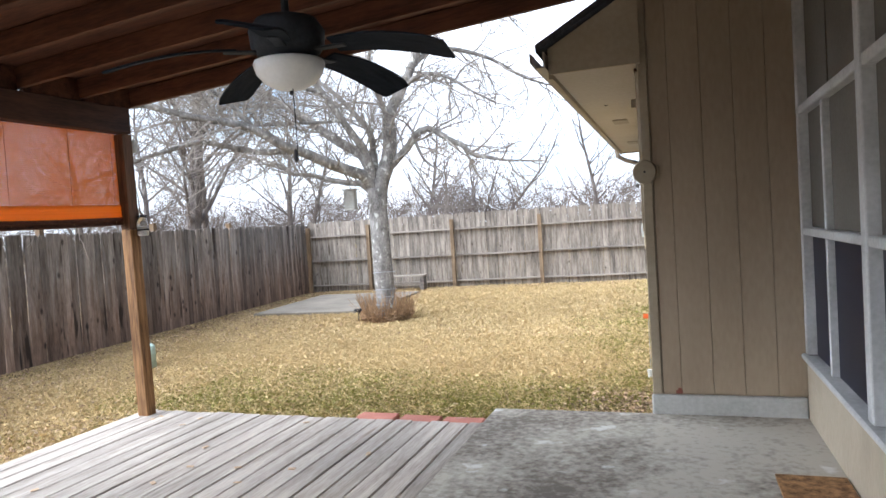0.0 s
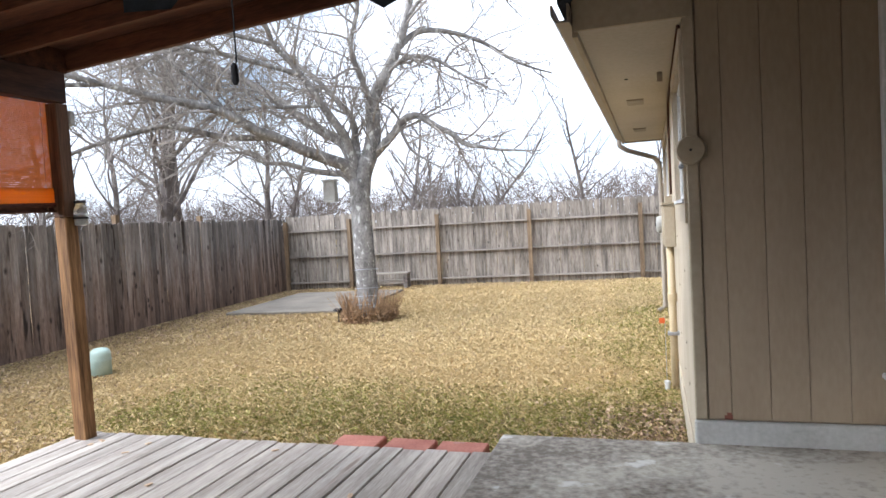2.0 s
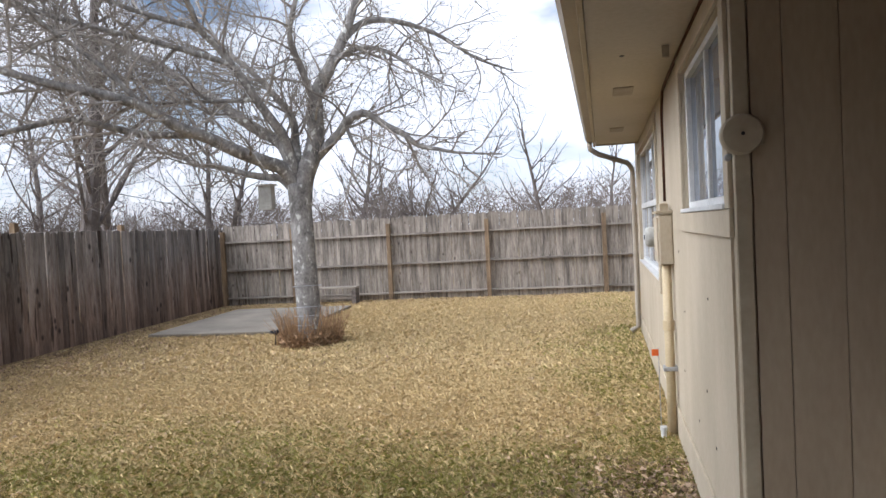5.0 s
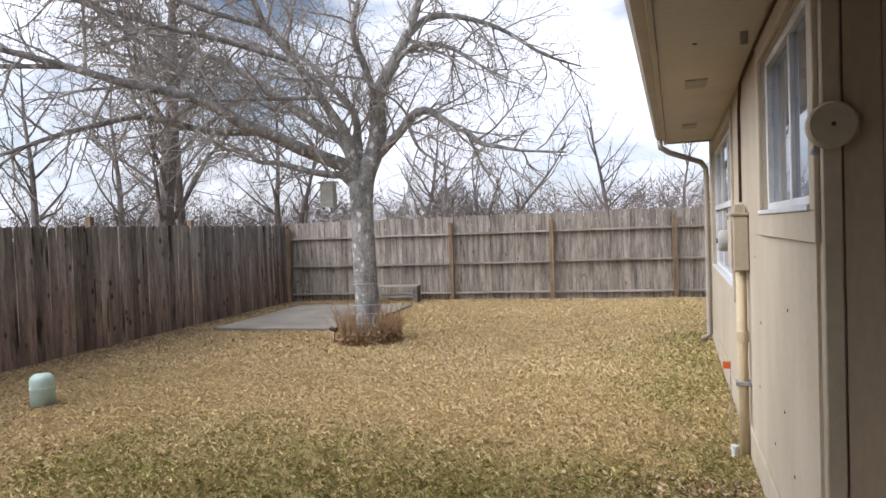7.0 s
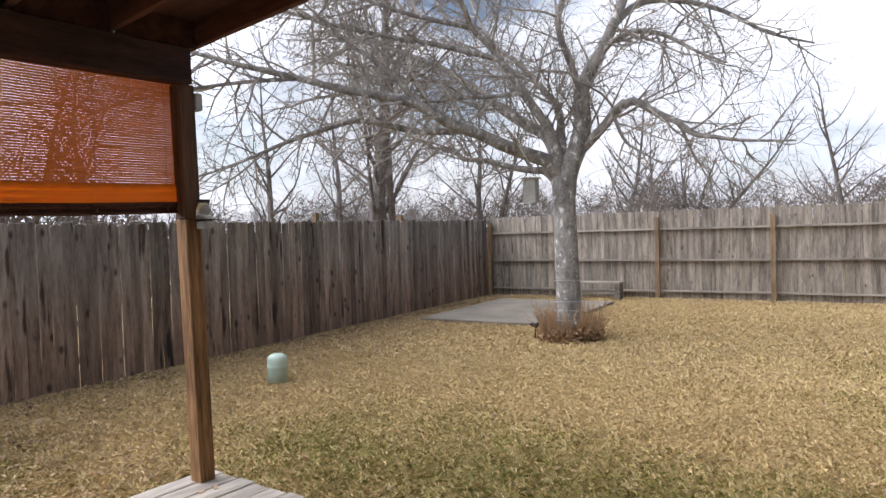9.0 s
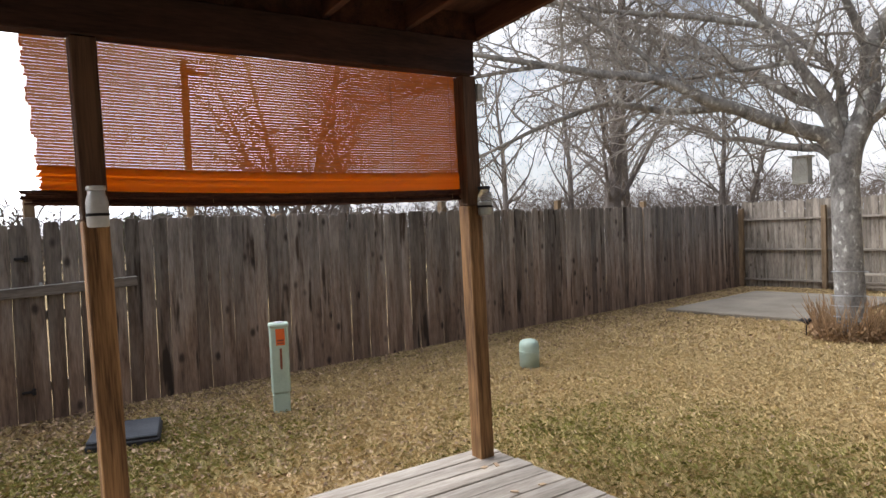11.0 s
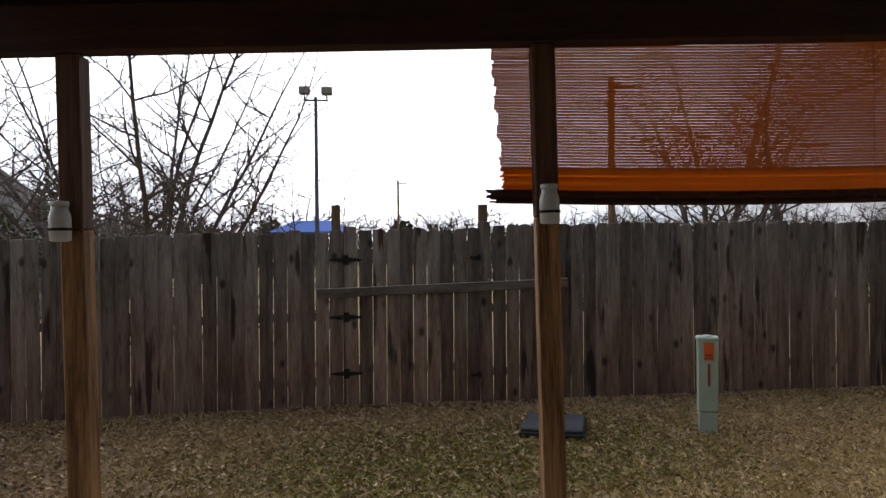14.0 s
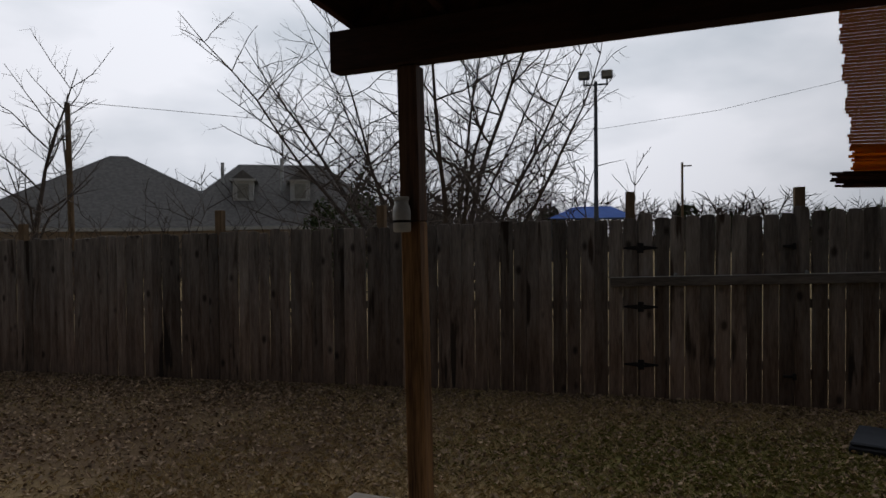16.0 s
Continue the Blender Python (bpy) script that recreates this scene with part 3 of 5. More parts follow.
def roof_slab():
    bm = bmesh.new()
    a0, a1 = EAVE - 0.08, 7.0
    z = lambda a: SOFFIT_Z + 0.19 + SLOPE * (min(a, 3.4) - EAVE)
    shape = [(a0, z(a0)), (3.4, z(3.4)), (a1, z(3.4) - SLOPE * 3.6)]
    lo = [[bm.verts.new((a, b, h)) for a, h in shape] for b in (-0.10, 7.60)]
    hi = [[bm.verts.new((a, b, h + 0.05)) for a, h in shape] for b in (-0.10, 7.60)]
    for i in range(2):
        bm.faces.new((hi[0][i], hi[0][i + 1], hi[1][i + 1], hi[1][i]))
        bm.faces.new((lo[0][i], lo[1][i], lo[1][i + 1], lo[0][i + 1]))
        bm.faces.new((lo[0][i], lo[0][i + 1], hi[0][i + 1], hi[0][i]))
        bm.faces.new((lo[1][i + 1], lo[1][i], hi[1][i], hi[1][i + 1]))
    for i in (0, 2):
        bm.faces.new((lo[0][i], hi[0][i], hi[1][i], lo[1][i]))
    bmesh.ops.recalc_face_normals(bm, faces=bm.faces)
    return bm


house_roof = mesh_object("house_roof", roof_slab(), SHINGLE, at=HOUSE)
tagged(house_roof, "dark shingle roof of the house", "roof", kind="structure")


def gutter_run():
    """A trough with a rolled lip."""
    bm = bmesh.new()
    prof = [(0.0, 0.10), (0.0, 0.0), (-0.07, 0.0), (-0.10, 0.045), (-0.10, 0.10), (-0.088, 0.10), (-0.088, 0.05), (-0.064, 0.012), (-0.012, 0.012), (-0.012, 0.10)]
    rows = [[bm.verts.new((EAVE - 0.014 + a, b, SOFFIT_Z + 0.03 + z)) for a, z in prof] for b in (-0.14, 6.40)]
    k = len(prof)
    for i in range(k):
        bm.faces.new((rows[0][i], rows[0][(i + 1) % k], rows[1][(i + 1) % k], rows[1][i]))
    bm.faces.new(rows[1][:])
    bm.faces.new(rows[0][::-1])
    bmesh.ops.recalc_face_normals(bm, faces=bm.faces)
    return bm


gutter = thing("gutter", "tan metal rain gutter with a curved downspout", "gutter", HOUSE, kind="structure")
part("trough", gutter_run(), GUTTER, gutter)
part("downspout", tube([(EAVE - 0.06, 6.30, SOFFIT_Z + 0.03), (EAVE - 0.05, 6.32, SOFFIT_Z - 0.06), (EAVE + 0.05, 6.42, SOFFIT_Z - 0.12), (-0.12, 6.95, SOFFIT_Z - 0.22),
                        (-0.06, 7.05, SOFFIT_Z - 0.30), (-0.055, 7.08, SOFFIT_Z - 0.42), (-0.055, 7.08, 0.02), (-0.16, 7.08, -0.05)], 0.036, 10), GUTTER, gutter, smooth=True)


# ---- fences ----
FENCE_X, FENCE_Y, FENCE_END = -8.07, 15.80, -11.0
SKEW = 0.0155                               # the fence runs a little outwards towards its far corner


def picket_mesh(width, height, seed):
    """A dog-eared board, a little cupped and worn at the top."""
    r = random.Random(seed)
    w, t = width / 2, 0.009
    e = 0.022 + r.random() * 0.016
    top = [(-w, height - e - r.random() * 0.01), (-w + e * 0.55, height - r.random() * 0.012), (w * 0.1, height + r.uniform(-0.006, 0.004)), (w - e * 0.55, height - r.random() * 0.012), (w, height - e - r.random() * 0.01)]
    out = [(-w, 0.0)] + top + [(w, 0.0)]
    bend = r.uniform(-0.006, 0.006)
    c = 0.0055                               # edges worn round, front and back
    worn = [(x - math.copysign(c, x) if abs(x) > w * 0.9 else x, z - (c * 0.5 if z > 0 else 0.0)) for x, z in out]
    rings = [(worn, -t), (out, -t + 0.007), (out, t - 0.007), (worn, t)]
    verts = [(x, y + bend * z / height, z) for ring, y in rings for x, z in ring]
    k = len(out)
    faces = [tuple(range(k)), tuple(range(4 * k - 1, 3 * k - 1, -1))]
    for o in (0, k, 2 * k):
        faces += [(o + i, o + i + k, o + (i + 1) % k + k, o + (i + 1) % k) for i in range(k)]
    me = bpy.data.meshes.new("picket")
    me.from_pydata(verts, [], faces)
    me.flip_normals()
    return me


def picket_run(fence, start, end, height, base, mat, turn, line, axis, gaps=0.004, skip=()):
    """Boards side by side along one axis, each an object."""
    meshes = []
    for i in range(9):
        me = picket_mesh(0.136 + 0.001 * (i % 3), height + 0.012 * ((i * 5) % 7 - 3) / 3, 40 + i)
        me.materials.append(mat)
        meshes.append(me)
    r = random.Random(5)
    s = start
    while s < end:
        me = r.choice(meshes)
        w = 0.1380 + r.uniform(0, gaps)
        if not any(lo < s < hi for lo, hi in skip):
            ob = new("picket", me)
            at = (line - SKEW * max(0.0, s - 2.0) + r.uniform(-0.006, 0.006), s + w / 2) if axis == "y" else (s + w / 2, line + r.uniform(-0.004, 0.004))
            ob.matrix_basis = pose(at[0], at[1], base - (fall(s) if axis == "y" else 0.0) + r.uniform(-0.012, 0.012), r.uniform(-0.4, 0.4), r.uniform(-0.5, 0.5), turn + r.uniform(-2.2, 2.2))
            ob.parent = fence
        s += w


fence_left = thing("gate_side_fence", "weathered grey wooden picket fence along the yard with its boards facing in", "fence", None, kind="structure")
GATE = (0.22, 1.60)
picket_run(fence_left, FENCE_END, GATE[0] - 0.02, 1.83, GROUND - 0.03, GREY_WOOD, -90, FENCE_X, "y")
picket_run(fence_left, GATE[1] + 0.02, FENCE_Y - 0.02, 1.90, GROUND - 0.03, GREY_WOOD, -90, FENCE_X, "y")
for z in (0.18, 0.85, 1.5):
    part("fence_rail", boxes(((FENCE_X - 0.055, FENCE_END - GATE[0], -0.05), (FENCE_X - 0.014, -0.06, 0.035))), RAIL_WOOD, fence_left, at=pose(0, GATE[0], z, 1.0, 0, 0))
    part("fence_rail", boxes(((-0.055, GATE[1] + 0.06 - 2.0, 0.0), (-0.014, FENCE_Y - 2.0, 0.085))), RAIL_WOOD, fence_left, at=pose(FENCE_X, 2.0, z, 0, 0, math.degrees(SKEW)))
for y, top in ((-10.6, 1.9), (-7.9, 1.93), (-4.75, 1.99), (-2.6, 1.96), (0.13, 1.99), (1.68, 1.99), (4.2, 1.8), (6.8, 1.93), (9.4, 1.93), (12.0, 1.90), (14.5, 1.7)):
    part("fence_post", boxes(((-0.148, y - 0.046, GROUND - 0.3), (-0.057, y + 0.046, top - fall(y))), bevel=0.004), FPOST_WOOD, fence_left, at=pose(FENCE_X - SKEW * max(0.0, y - 2.0), 0, 0))

gate = thing("garden_gate", "weathered grey wooden picket gate with black strap hinges", "gate", None)
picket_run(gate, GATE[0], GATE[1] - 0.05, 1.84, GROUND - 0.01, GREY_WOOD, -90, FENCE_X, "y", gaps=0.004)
for z in (0.25, 1.42):
    part("gate_rail", boxes(((FENCE_X - 0.05, GATE[0], z), (FENCE_X - 0.014, GATE[1], z + 0.085))), RAIL_WOOD, gate)


def strap_hinge():
    bm = bmesh.new()
    box(bm, (0.0, -0.03, -0.05), (0.008, 0.03, 0.05), 0.002)
    for s in (-1, 1):
        vs = [bm.verts.new((x, s * y, z)) for x in (0.001, 0.007) for y, z in ((0.031, -0.024), (0.165, -0.008), (0.165, 0.008), (0.031, 0.024))]
        for f in ((0, 1, 2, 3), (7, 6, 5, 4), (0, 4, 5, 1), (1, 5, 6, 2), (2, 6, 7, 3), (3, 7, 4, 0)):
            bm.faces.new([vs[i] for i in f])
    bmesh.ops.recalc_face_normals(bm, faces=bm.faces)
    return bm


for z in (0.25, 0.83, 1.42):
    part("hinge", strap_hinge(), IRON, gate, "black iron strap hinge", at=pose(FENCE_X + 0.014, GATE[0] + 0.01, z))
for z in (0.20, 1.43):
    part("latch", boxes(((0.0, -0.06, -0.012), (0.018, 0.05, 0.012)), ((0.0, 0.02, -0.03), (0.03, 0.05, 0.03)), bevel=0.003), IRON, gate, "black iron latch", at=pose(FENCE_X + 0.014, GATE[1] - 0.02, z))

gate_bar = thing("gate_bar", "long grey wooden bar bolted across the gate", "bar", pose(FENCE_X + 0.018, -0.06, 1.09, 1.6, 0, 0))
part("plank", boxes(((0.0, 0.0, -0.06), (0.038, 2.62, 0.03)), bevel=0.004), BAR_WOOD, gate_bar)
part("steel_edge", boxes(((0.004, 0.0, 0.031), (0.036, 2.62, 0.037))), WHITE, gate_bar, "pale metal edging")
for y in (0.62, 1.78):
    part("bolt", lathe([(0.016, 0.0), (0.016, 0.02), (0.010, 0.028)], 10), STEEL, gate_bar, at=pose(0.02, y, 0.037))

fence_back = thing("back_fence", "pale weathered wooden fence with its rails and posts facing the yard", "fence", None, kind="structure")
picket_run(fence_back, FENCE_X - 0.19, 6.2, 1.96, GROUND - 0.03, BACK_WOOD, 0, FENCE_Y + 0.06, "x")
for x in (FENCE_X - 0.14, -6.45, -4.12, -1.83, 0.77, 3.2, 5.6):
    part("fence_post", boxes(((x - 0.046, FENCE_Y - 0.085, GROUND - 0.1), (x + 0.046, FENCE_Y + 0.004, 1.70)), bevel=0.004), FPOST_WOOD, fence_back)
xs = [FENCE_X - 0.14, -6.45, -4.12, -1.83, 0.77, 3.2, 5.6]
for x0, x1 in zip(xs, xs[1:]):
    for z in (0.06, 0.74, 1.42):
        part("fence_rail", boxes(((x0 + 0.048, FENCE_Y - 0.035, z), (x1 - 0.048, FENCE_Y + 0.045, z + 0.042)), bevel=0.003), RAIL_WOOD, fence_back,
             at=pose(0, 0, random.uniform(-0.008, 0.008)))

# deck boards, last of the structure
a = -4.13
while a < -1.20:
    bd = part("deck_board", boxes(((a + 0.003, -5.22, DECK_TOP - 0.04), (a + 0.139, -0.54 + random.uniform(-0.014, 0.014), DECK_TOP + random.uniform(-0.003, 0.003))), bevel=0.005), DECK_WOOD, deck)
    a += 0.1427

# ---- patio things ----
def bamboo_blind():
    """Roll-up blind of thin cane slats, hung outside the posts and rolled up at its foot."""
    blind = thing("bamboo_blind", "orange bamboo roll-up blind hanging half lowered between the patio posts", "blind", PATIO @ pose(-4.035, 0, 0))
    r = random.Random(11)
    b0, b1 = -2.955, -0.74

    def slat(h, t, sag, seed, n=14):
        q = random.Random(seed)
        e0, e1 = b0 + q.uniform(-0.004, 0.006), b1 + q.uniform(-0.006, 0.006)
        verts, faces = [], []
        for i in range(n + 1):
            s = i / n
            z = -sag * 4 * s * (1 - s) + 0.0005 * q.uniform(-1, 1)
            b = e0 + (e1 - e0) * s
            verts += [(-t / 2, b, z - h / 2), (t / 2, b, z - h / 2), (t / 2, b, z + h / 2), (-t / 2, b, z + h / 2)]
        for i in range(n):
            o = i * 4
            faces += [(o + k, o + (k + 1) % 4, o + 4 + (k + 1) % 4, o + 4 + k) for k in range(4)]
        faces += [(3, 2, 1, 0), (n * 4, n * 4 + 1, n * 4 + 2, n * 4 + 3)]
        me = bpy.data.meshes.new("slat")
        me.from_pydata(verts, [], faces)
        me.materials.append(CANE)
        return me

    thin = [slat(0.01225, 0.0022, 0.0155 * k / 47, 3) for k in range(48)]
    z = 2.50
    i = 0
    while z > 1.885:
        ob = new("slat", thin[min(47, i)])
        hang = 0.010 * math.floor((2.50 - z) / 0.12) + 0.008 * (math.floor((2.50 - z) / 0.07) % 2)
        ob.matrix_basis = pose(r.uniform(-0.0006, 0.0006), hang + r.uniform(-0.003, 0.003), z, 0, 0, 0)
        ob.parent = blind
        z -= 0.0132 * r.uniform(0.992, 1.008)
        i += 1
    folded = thin[47].copy()
    folded.materials.clear()
    folded.materials.append(CANE_LIT)
    for k in range(12):
        ob = new("slat", folded)
        ob.matrix_basis = pose(0.008 + r.uniform(-0.003, 0.003), 0.05 + r.uniform(-0.01, 0.01), 1.884 - k * 0.0082, r.uniform(-0.03, 0.03), 0, 0)
        ob.parent = blind
    for k in range(16):
        q = random.Random(90 + k)
        z = 1.788 - 0.0078 * (k % 8) + q.uniform(-0.002, 0.002)
        a = 0.016 * math.sin(k * 0.9)
        e0 = b0 + q.uniform(-0.03, 0.03)
        part("rolled_slat", tube([(a, e0 + (b1 - e0) * s, z - 0.018 * 4 * s * (1 - s)) for s in (0, 0.25, 0.5, 0.75, 1)], 0.0052, 6), ROOF_WOOD, blind)
    for b in (-2.7, -2.2, -1.7, -1.2, -0.8):
        part("cord", tube([(0.006, b, 2.50), (0.006, b, 1.73)], 0.0016, 5), DRY_STEM, blind)
    part("head_rail", boxes(((-0.012, b0 - 0.01, 2.508), (0.012, b1, 2.53))), ROOF_WOOD, blind)


bamboo_blind()


def jar(at, white):
    """A storage jar strapped to a post."""
    label = "white jar lantern strapped to a patio post" if white else "clear jar with a black lid strapped to a patio post"
    ob = thing("jar_lantern", label, "jar", at, "jars on the posts")
    part("jar", lathe([(0.036, 0.0), (0.043, 0.006), (0.044, 0.10), (0.038, 0.125), (0.034, 0.132), (0.034, 0.15)], 20), JAR_WHITE if white else JAR_GLASS, ob, smooth=True)
    part("lid", lathe([(0.036, 0.151), (0.038, 0.153), (0.038, 0.166), (0.034, 0.169)], 20), JAR_WHITE if white else BLACK, ob)
    part("strap", lathe([(0.0452, 0.045), (0.0465, 0.046), (0.0465, 0.056), (0.0452, 0.057)], 20), IRON, ob, "black metal strap")
    if not white:
        part("candle", lathe([(0.028, 0.008), (0.029, 0.01), (0.029, 0.075), (0.026, 0.078)], 14), JAR_WHITE, ob)


jar(UPPER @ pose(-3.91, -0.625, 1.60), False)
jar(UPPER @ pose(-3.873, -2.69, 1.63), True)
jar(UPPER @ pose(-3.873, -4.77, 1.61), True)
bracket = mesh_object("junction_box", boxes(((-0.02, 0.0, -0.05), (0.05, 0.045, 0.05)), bevel=0.006), WHITE, at=UPPER @ pose(-3.99, -0.613, 2.33))
tagged(bracket, "small white junction box on the patio post", "junction box")


def ceiling_fan():
    fan = thing("ceiling_fan", "dark ceiling fan with wide blades and a white glass bowl", "fan", UPPER @ pose(-0.89, -3.23, 0.335) @ Matrix.Scale(0.737, 4))
    part("downrod", tube([(0, 0, 2.55), (0, 0, 3.40)], 0.016, 10), FAN_DARK, fan)
    part("canopy", lathe([(0.03, 3.16), (0.075, 3.20), (0.085, 3.40)], 20), FAN_DARK, fan, smooth=True)
    part("motor", lathe([(0.06, 2.385), (0.115, 2.40), (0.145, 2.44), (0.15, 2.50), (0.12, 2.545), (0.05, 2.565)], 28), FAN_DARK, fan, smooth=True)
    bowl = part("light_bowl", lathe([(0.012, 2.268), (0.055, 2.275), (0.10, 2.298), (0.132, 2.335), (0.142, 2.372), (0.136, 2.384)], 32), OPAL, fan, "white opal glass bowl", smooth=True)
    part("finial", lathe([(0.003, 2.252), (0.009, 2.258), (0.006, 2.268)], 10), FAN_DARK, bowl)
    part("pull_chain", tube([(0.02, -0.02, 2.30), (0.021, -0.021, 2.14), (0.02, -0.02, 2.03)], 0.0022, 5), FAN_DARK, fan)
    part("chain_pull", lathe([(0.004, 1.985), (0.009, 1.995), (0.008, 2.03), (0.004, 2.036)], 8), BLACK, fan)
    for ang in (1, 73, 145, 217, 289):
        turn = pose(0, 0, 2.425, 0, 0, ang)
        bm = bmesh.new()
        n = 10
        rows = []
        for i in range(n + 1):
            s = i / n
            x = 0.20 + 0.47 * s
            w = 0.055 + 0.028 * math.sin(min(1, s * 1.25) * math.pi / 2)
            if s > 0.9:
                w *= 0.86
            tilt = -0.22 * w
            sag = -0.085 * s * s
            rows.append([bm.verts.new((x, p * w, p * tilt + q * 0.004 + sag)) for p, q in ((-1, -1), (1, -1), (1, 1), (-1, 1))])
        for p, q in zip(rows, rows[1:]):
            for k in range(4):
                bm.faces.new((p[k], p[(k + 1) % 4], q[(k + 1) % 4], q[k]))
        bm.faces.new(rows[0][::-1])
        bm.faces.new(rows[-1])
        blade = part("blade", bm, BLADE, fan, at=turn)
        part("blade_arm", boxes(((0.10, -0.022, -0.012), (0.25, 0.022, -0.003)), bevel=0.003), FAN_DARK, blade)


ceiling_fan()

board = mesh_object("plywood_scrap", boxes(((0.0, -0.42, 0.0), (0.31, 0.0, 0.012)), bevel=0.002), POST_WOOD, at=HOUSE @ pose(0.585, -1.02, SLAB_TOP + 0.002))
tagged(board, "thin brown plywood scrap lying on the patio slab", "board")

for i, (a0, turn) in enumerate(((-2.33, 1.5), (-1.97, -1.0), (-1.61, 0.6))):
    pv = mesh_object("paver", boxes(((0, 0, -0.16), (0.325, 0.33, 0.0)), bevel=0.008), BRICK_RED, at=PATIO @ pose(a0, -0.40, 0.075 - 0.006 * i, 0, 0, turn))
    tagged(pv, "square red concrete paver set in the soil beside the deck", "paver", "red pavers")

for i in range(26):
    r = random.Random(300 + i)
    x, y = r.uniform(-3.9, -1.4), r.uniform(-4.2, -0.6)
    sc = mesh_object("dry_leaf", boxes(((-0.02, -0.012, 0), (0.022, 0.012, 0.004))), LEAF, at=PATIO @ pose(x, y, DECK_TOP + 0.004, r.uniform(-8, 8), r.uniform(-8, 8), r.uniform(0, 360)))
    tagged(sc, "curled dry brown leaf on the deck", "leaf", "leaves on the deck")

# ---- house wall things ----
def window_unit(name, b0, b1, z0, z1, panes, label):
    w = thing(name, label, "window", HOUSE, kind="structure")
    t = 0.095
    part("trim", boxes(((-0.02, b0 - t, z0 - t - 0.03), (-0.001, b1 + t, z0 - 0.012)), ((-0.02, b0 - t, z0 - 0.011), (-0.001, b0 - 0.002, z1 + t)), ((-0.02, b1 + 0.002, z0 - 0.011), (-0.001, b1 + t, z1 + t)), ((-0.02, b0 - 0.001, z1 + 0.003), (-0.001, b1 + 0.001, z1 + t)), bevel=0.003), CREAM, w)
    part("window_sill", boxes(((-0.03, b0 - 0.01, z0 - 0.011), (0.10, b1 + 0.01, z0 + 0.012)), bevel=0.003), WHITE, w)
    f = 0.04
    part("window_frame", boxes(((0.02, b0 + 0.002, z0 + 0.013), (0.07, b0 + f, z1 - 0.002)), ((0.02, b1 - f, z0 + 0.013), (0.07, b1 - 0.002, z1 - 0.002)),
                               ((0.021, b0 + f, z0 + 0.013), (0.069, b1 - f, z0 + f + 0.01)), ((0.021, b0 + f, z1 - f), (0.069, b1 - f, z1 - 0.002)), bevel=0.004), WHITE, w)
    step = (b1 - b0 - 2 * f) / panes
    for i in range(panes):
        lo = b0 + f + i * step
        if i:
            part("mullion", boxes(((0.03, lo - 0.018, z0 + f), (0.066, lo + 0.018, z1 - f)), bevel=0.003), WHITE, w)
        part("pane", boxes(((0.05, lo + 0.001, z0 + f), (0.056, lo + step - 0.001, z1 - f))), SKY_GLASS, w)
    part("curtain", boxes(((0.16, b0 + 0.02, z0), (0.18, b1 - 0.02, z1))), SOFFIT, w)


window_unit("window_1", *W1, 2, "white sliding window with pale curtains in a cream wall")
window_unit("window_2", *W2, 3, "tall white three-part window in the cream wall")
part("transom", boxes(((0.015, W2[0] + 0.041, 1.66), (0.068, W2[1] - 0.041, 1.72)), bevel=0.003), WHITE, bpy.data.objects["window_2"])
box_ = thing("meter_box", "tan electric meter box on the house wall", "meter box", HOUSE @ pose(0, 2.38, 0))
part("body", boxes(((-0.10, 0.0, 1.19), (-0.001, 0.34, 1.56)), bevel=0.008), CREAM, box_)
part("cover", boxes(((-0.112, 0.02, 1.21), (-0.101, 0.32, 1.54)), bevel=0.004), CREAM, box_)
part("hood", boxes(((-0.115, -0.012, 1.562), (-0.001, 0.352, 1.585)), ((-0.08, 0.10, 1.586), (-0.02, 0.24, 1.64)), bevel=0.004), TRIM, box_)
meter = thing("electric_meter", "round grey electric meter on the house wall", "meter", HOUSE @ pose(-0.001, 3.02, 1.38, 0, -90, 0))
part("base", lathe([(0.10, 0.0), (0.10, 0.05), (0.085, 0.06)], 24), TRIM, meter, smooth=True)
part("glass_cover", lathe([(0.083, 0.061), (0.083, 0.13), (0.07, 0.155), (0.03, 0.16)], 24), FEEDER, meter, smooth=True)
part("dial", lathe([(0.02, 0.161), (0.02, 0.168)], 14), BLACK, meter)
cond = thing("conduit", "cream painted conduit running down the wall to the ground", "conduit", HOUSE @ pose(-0.05, 2.46, 0))
part("pipe", tube([(0, 0, GROUND - 0.05), (0, 0, 1.189)], 0.034, 12), PVC, cond, smooth=True)
part("coupling", lathe([(0.041, 0.70), (0.042, 0.705), (0.042, 0.77), (0.041, 0.775)], 14), PVC, cond)
part("clamp", boxes(((-0.05, -0.045, 0.40), (0.058, 0.045, 0.43)), bevel=0.003), STEEL, cond)
flag = thing("marker_flag", "small red marker flag in the ground beside the conduit", "flag", HOUSE @ pose(-0.12, 2.60, GROUND))
part("wire", tube([(0, 0, -0.05), (0.0, 0.01, 0.62)], 0.003, 5), STEEL, flag)
part("cloth", boxes(((-0.05, 0.0, 0.56), (0.0, 0.004, 0.61))), ORANGE, flag)
for b, z in ((1.82, 0.92), (1.94, 0.51), (2.05, 1.30), (0.95, 0.62), (0.80, 1.12), (0.70, 0.40), (1.30, 0.36)):
    nail = mesh_object("nail_head", lathe([(0.008, 0.0), (0.008, 0.002), (0.005, 0.003)], 8), IRON, at=HOUSE @ pose(-0.0005, b, z, 0, -90, 0))
    tagged(nail, "dark nail head in the cream painted wall", "nail", "nails in the wall")
chip = mesh_object("broken_siding_chip", boxes(((0.140, -0.004, 0.383), (0.180, -0.0005, 0.405)), ((0.152, -0.005, 0.4055), (0.176, -0.0005, 0.42)), bevel=0.001), INK, at=HOUSE)
tagged(chip, "dark broken chip at the foot of the tan siding", "chip")
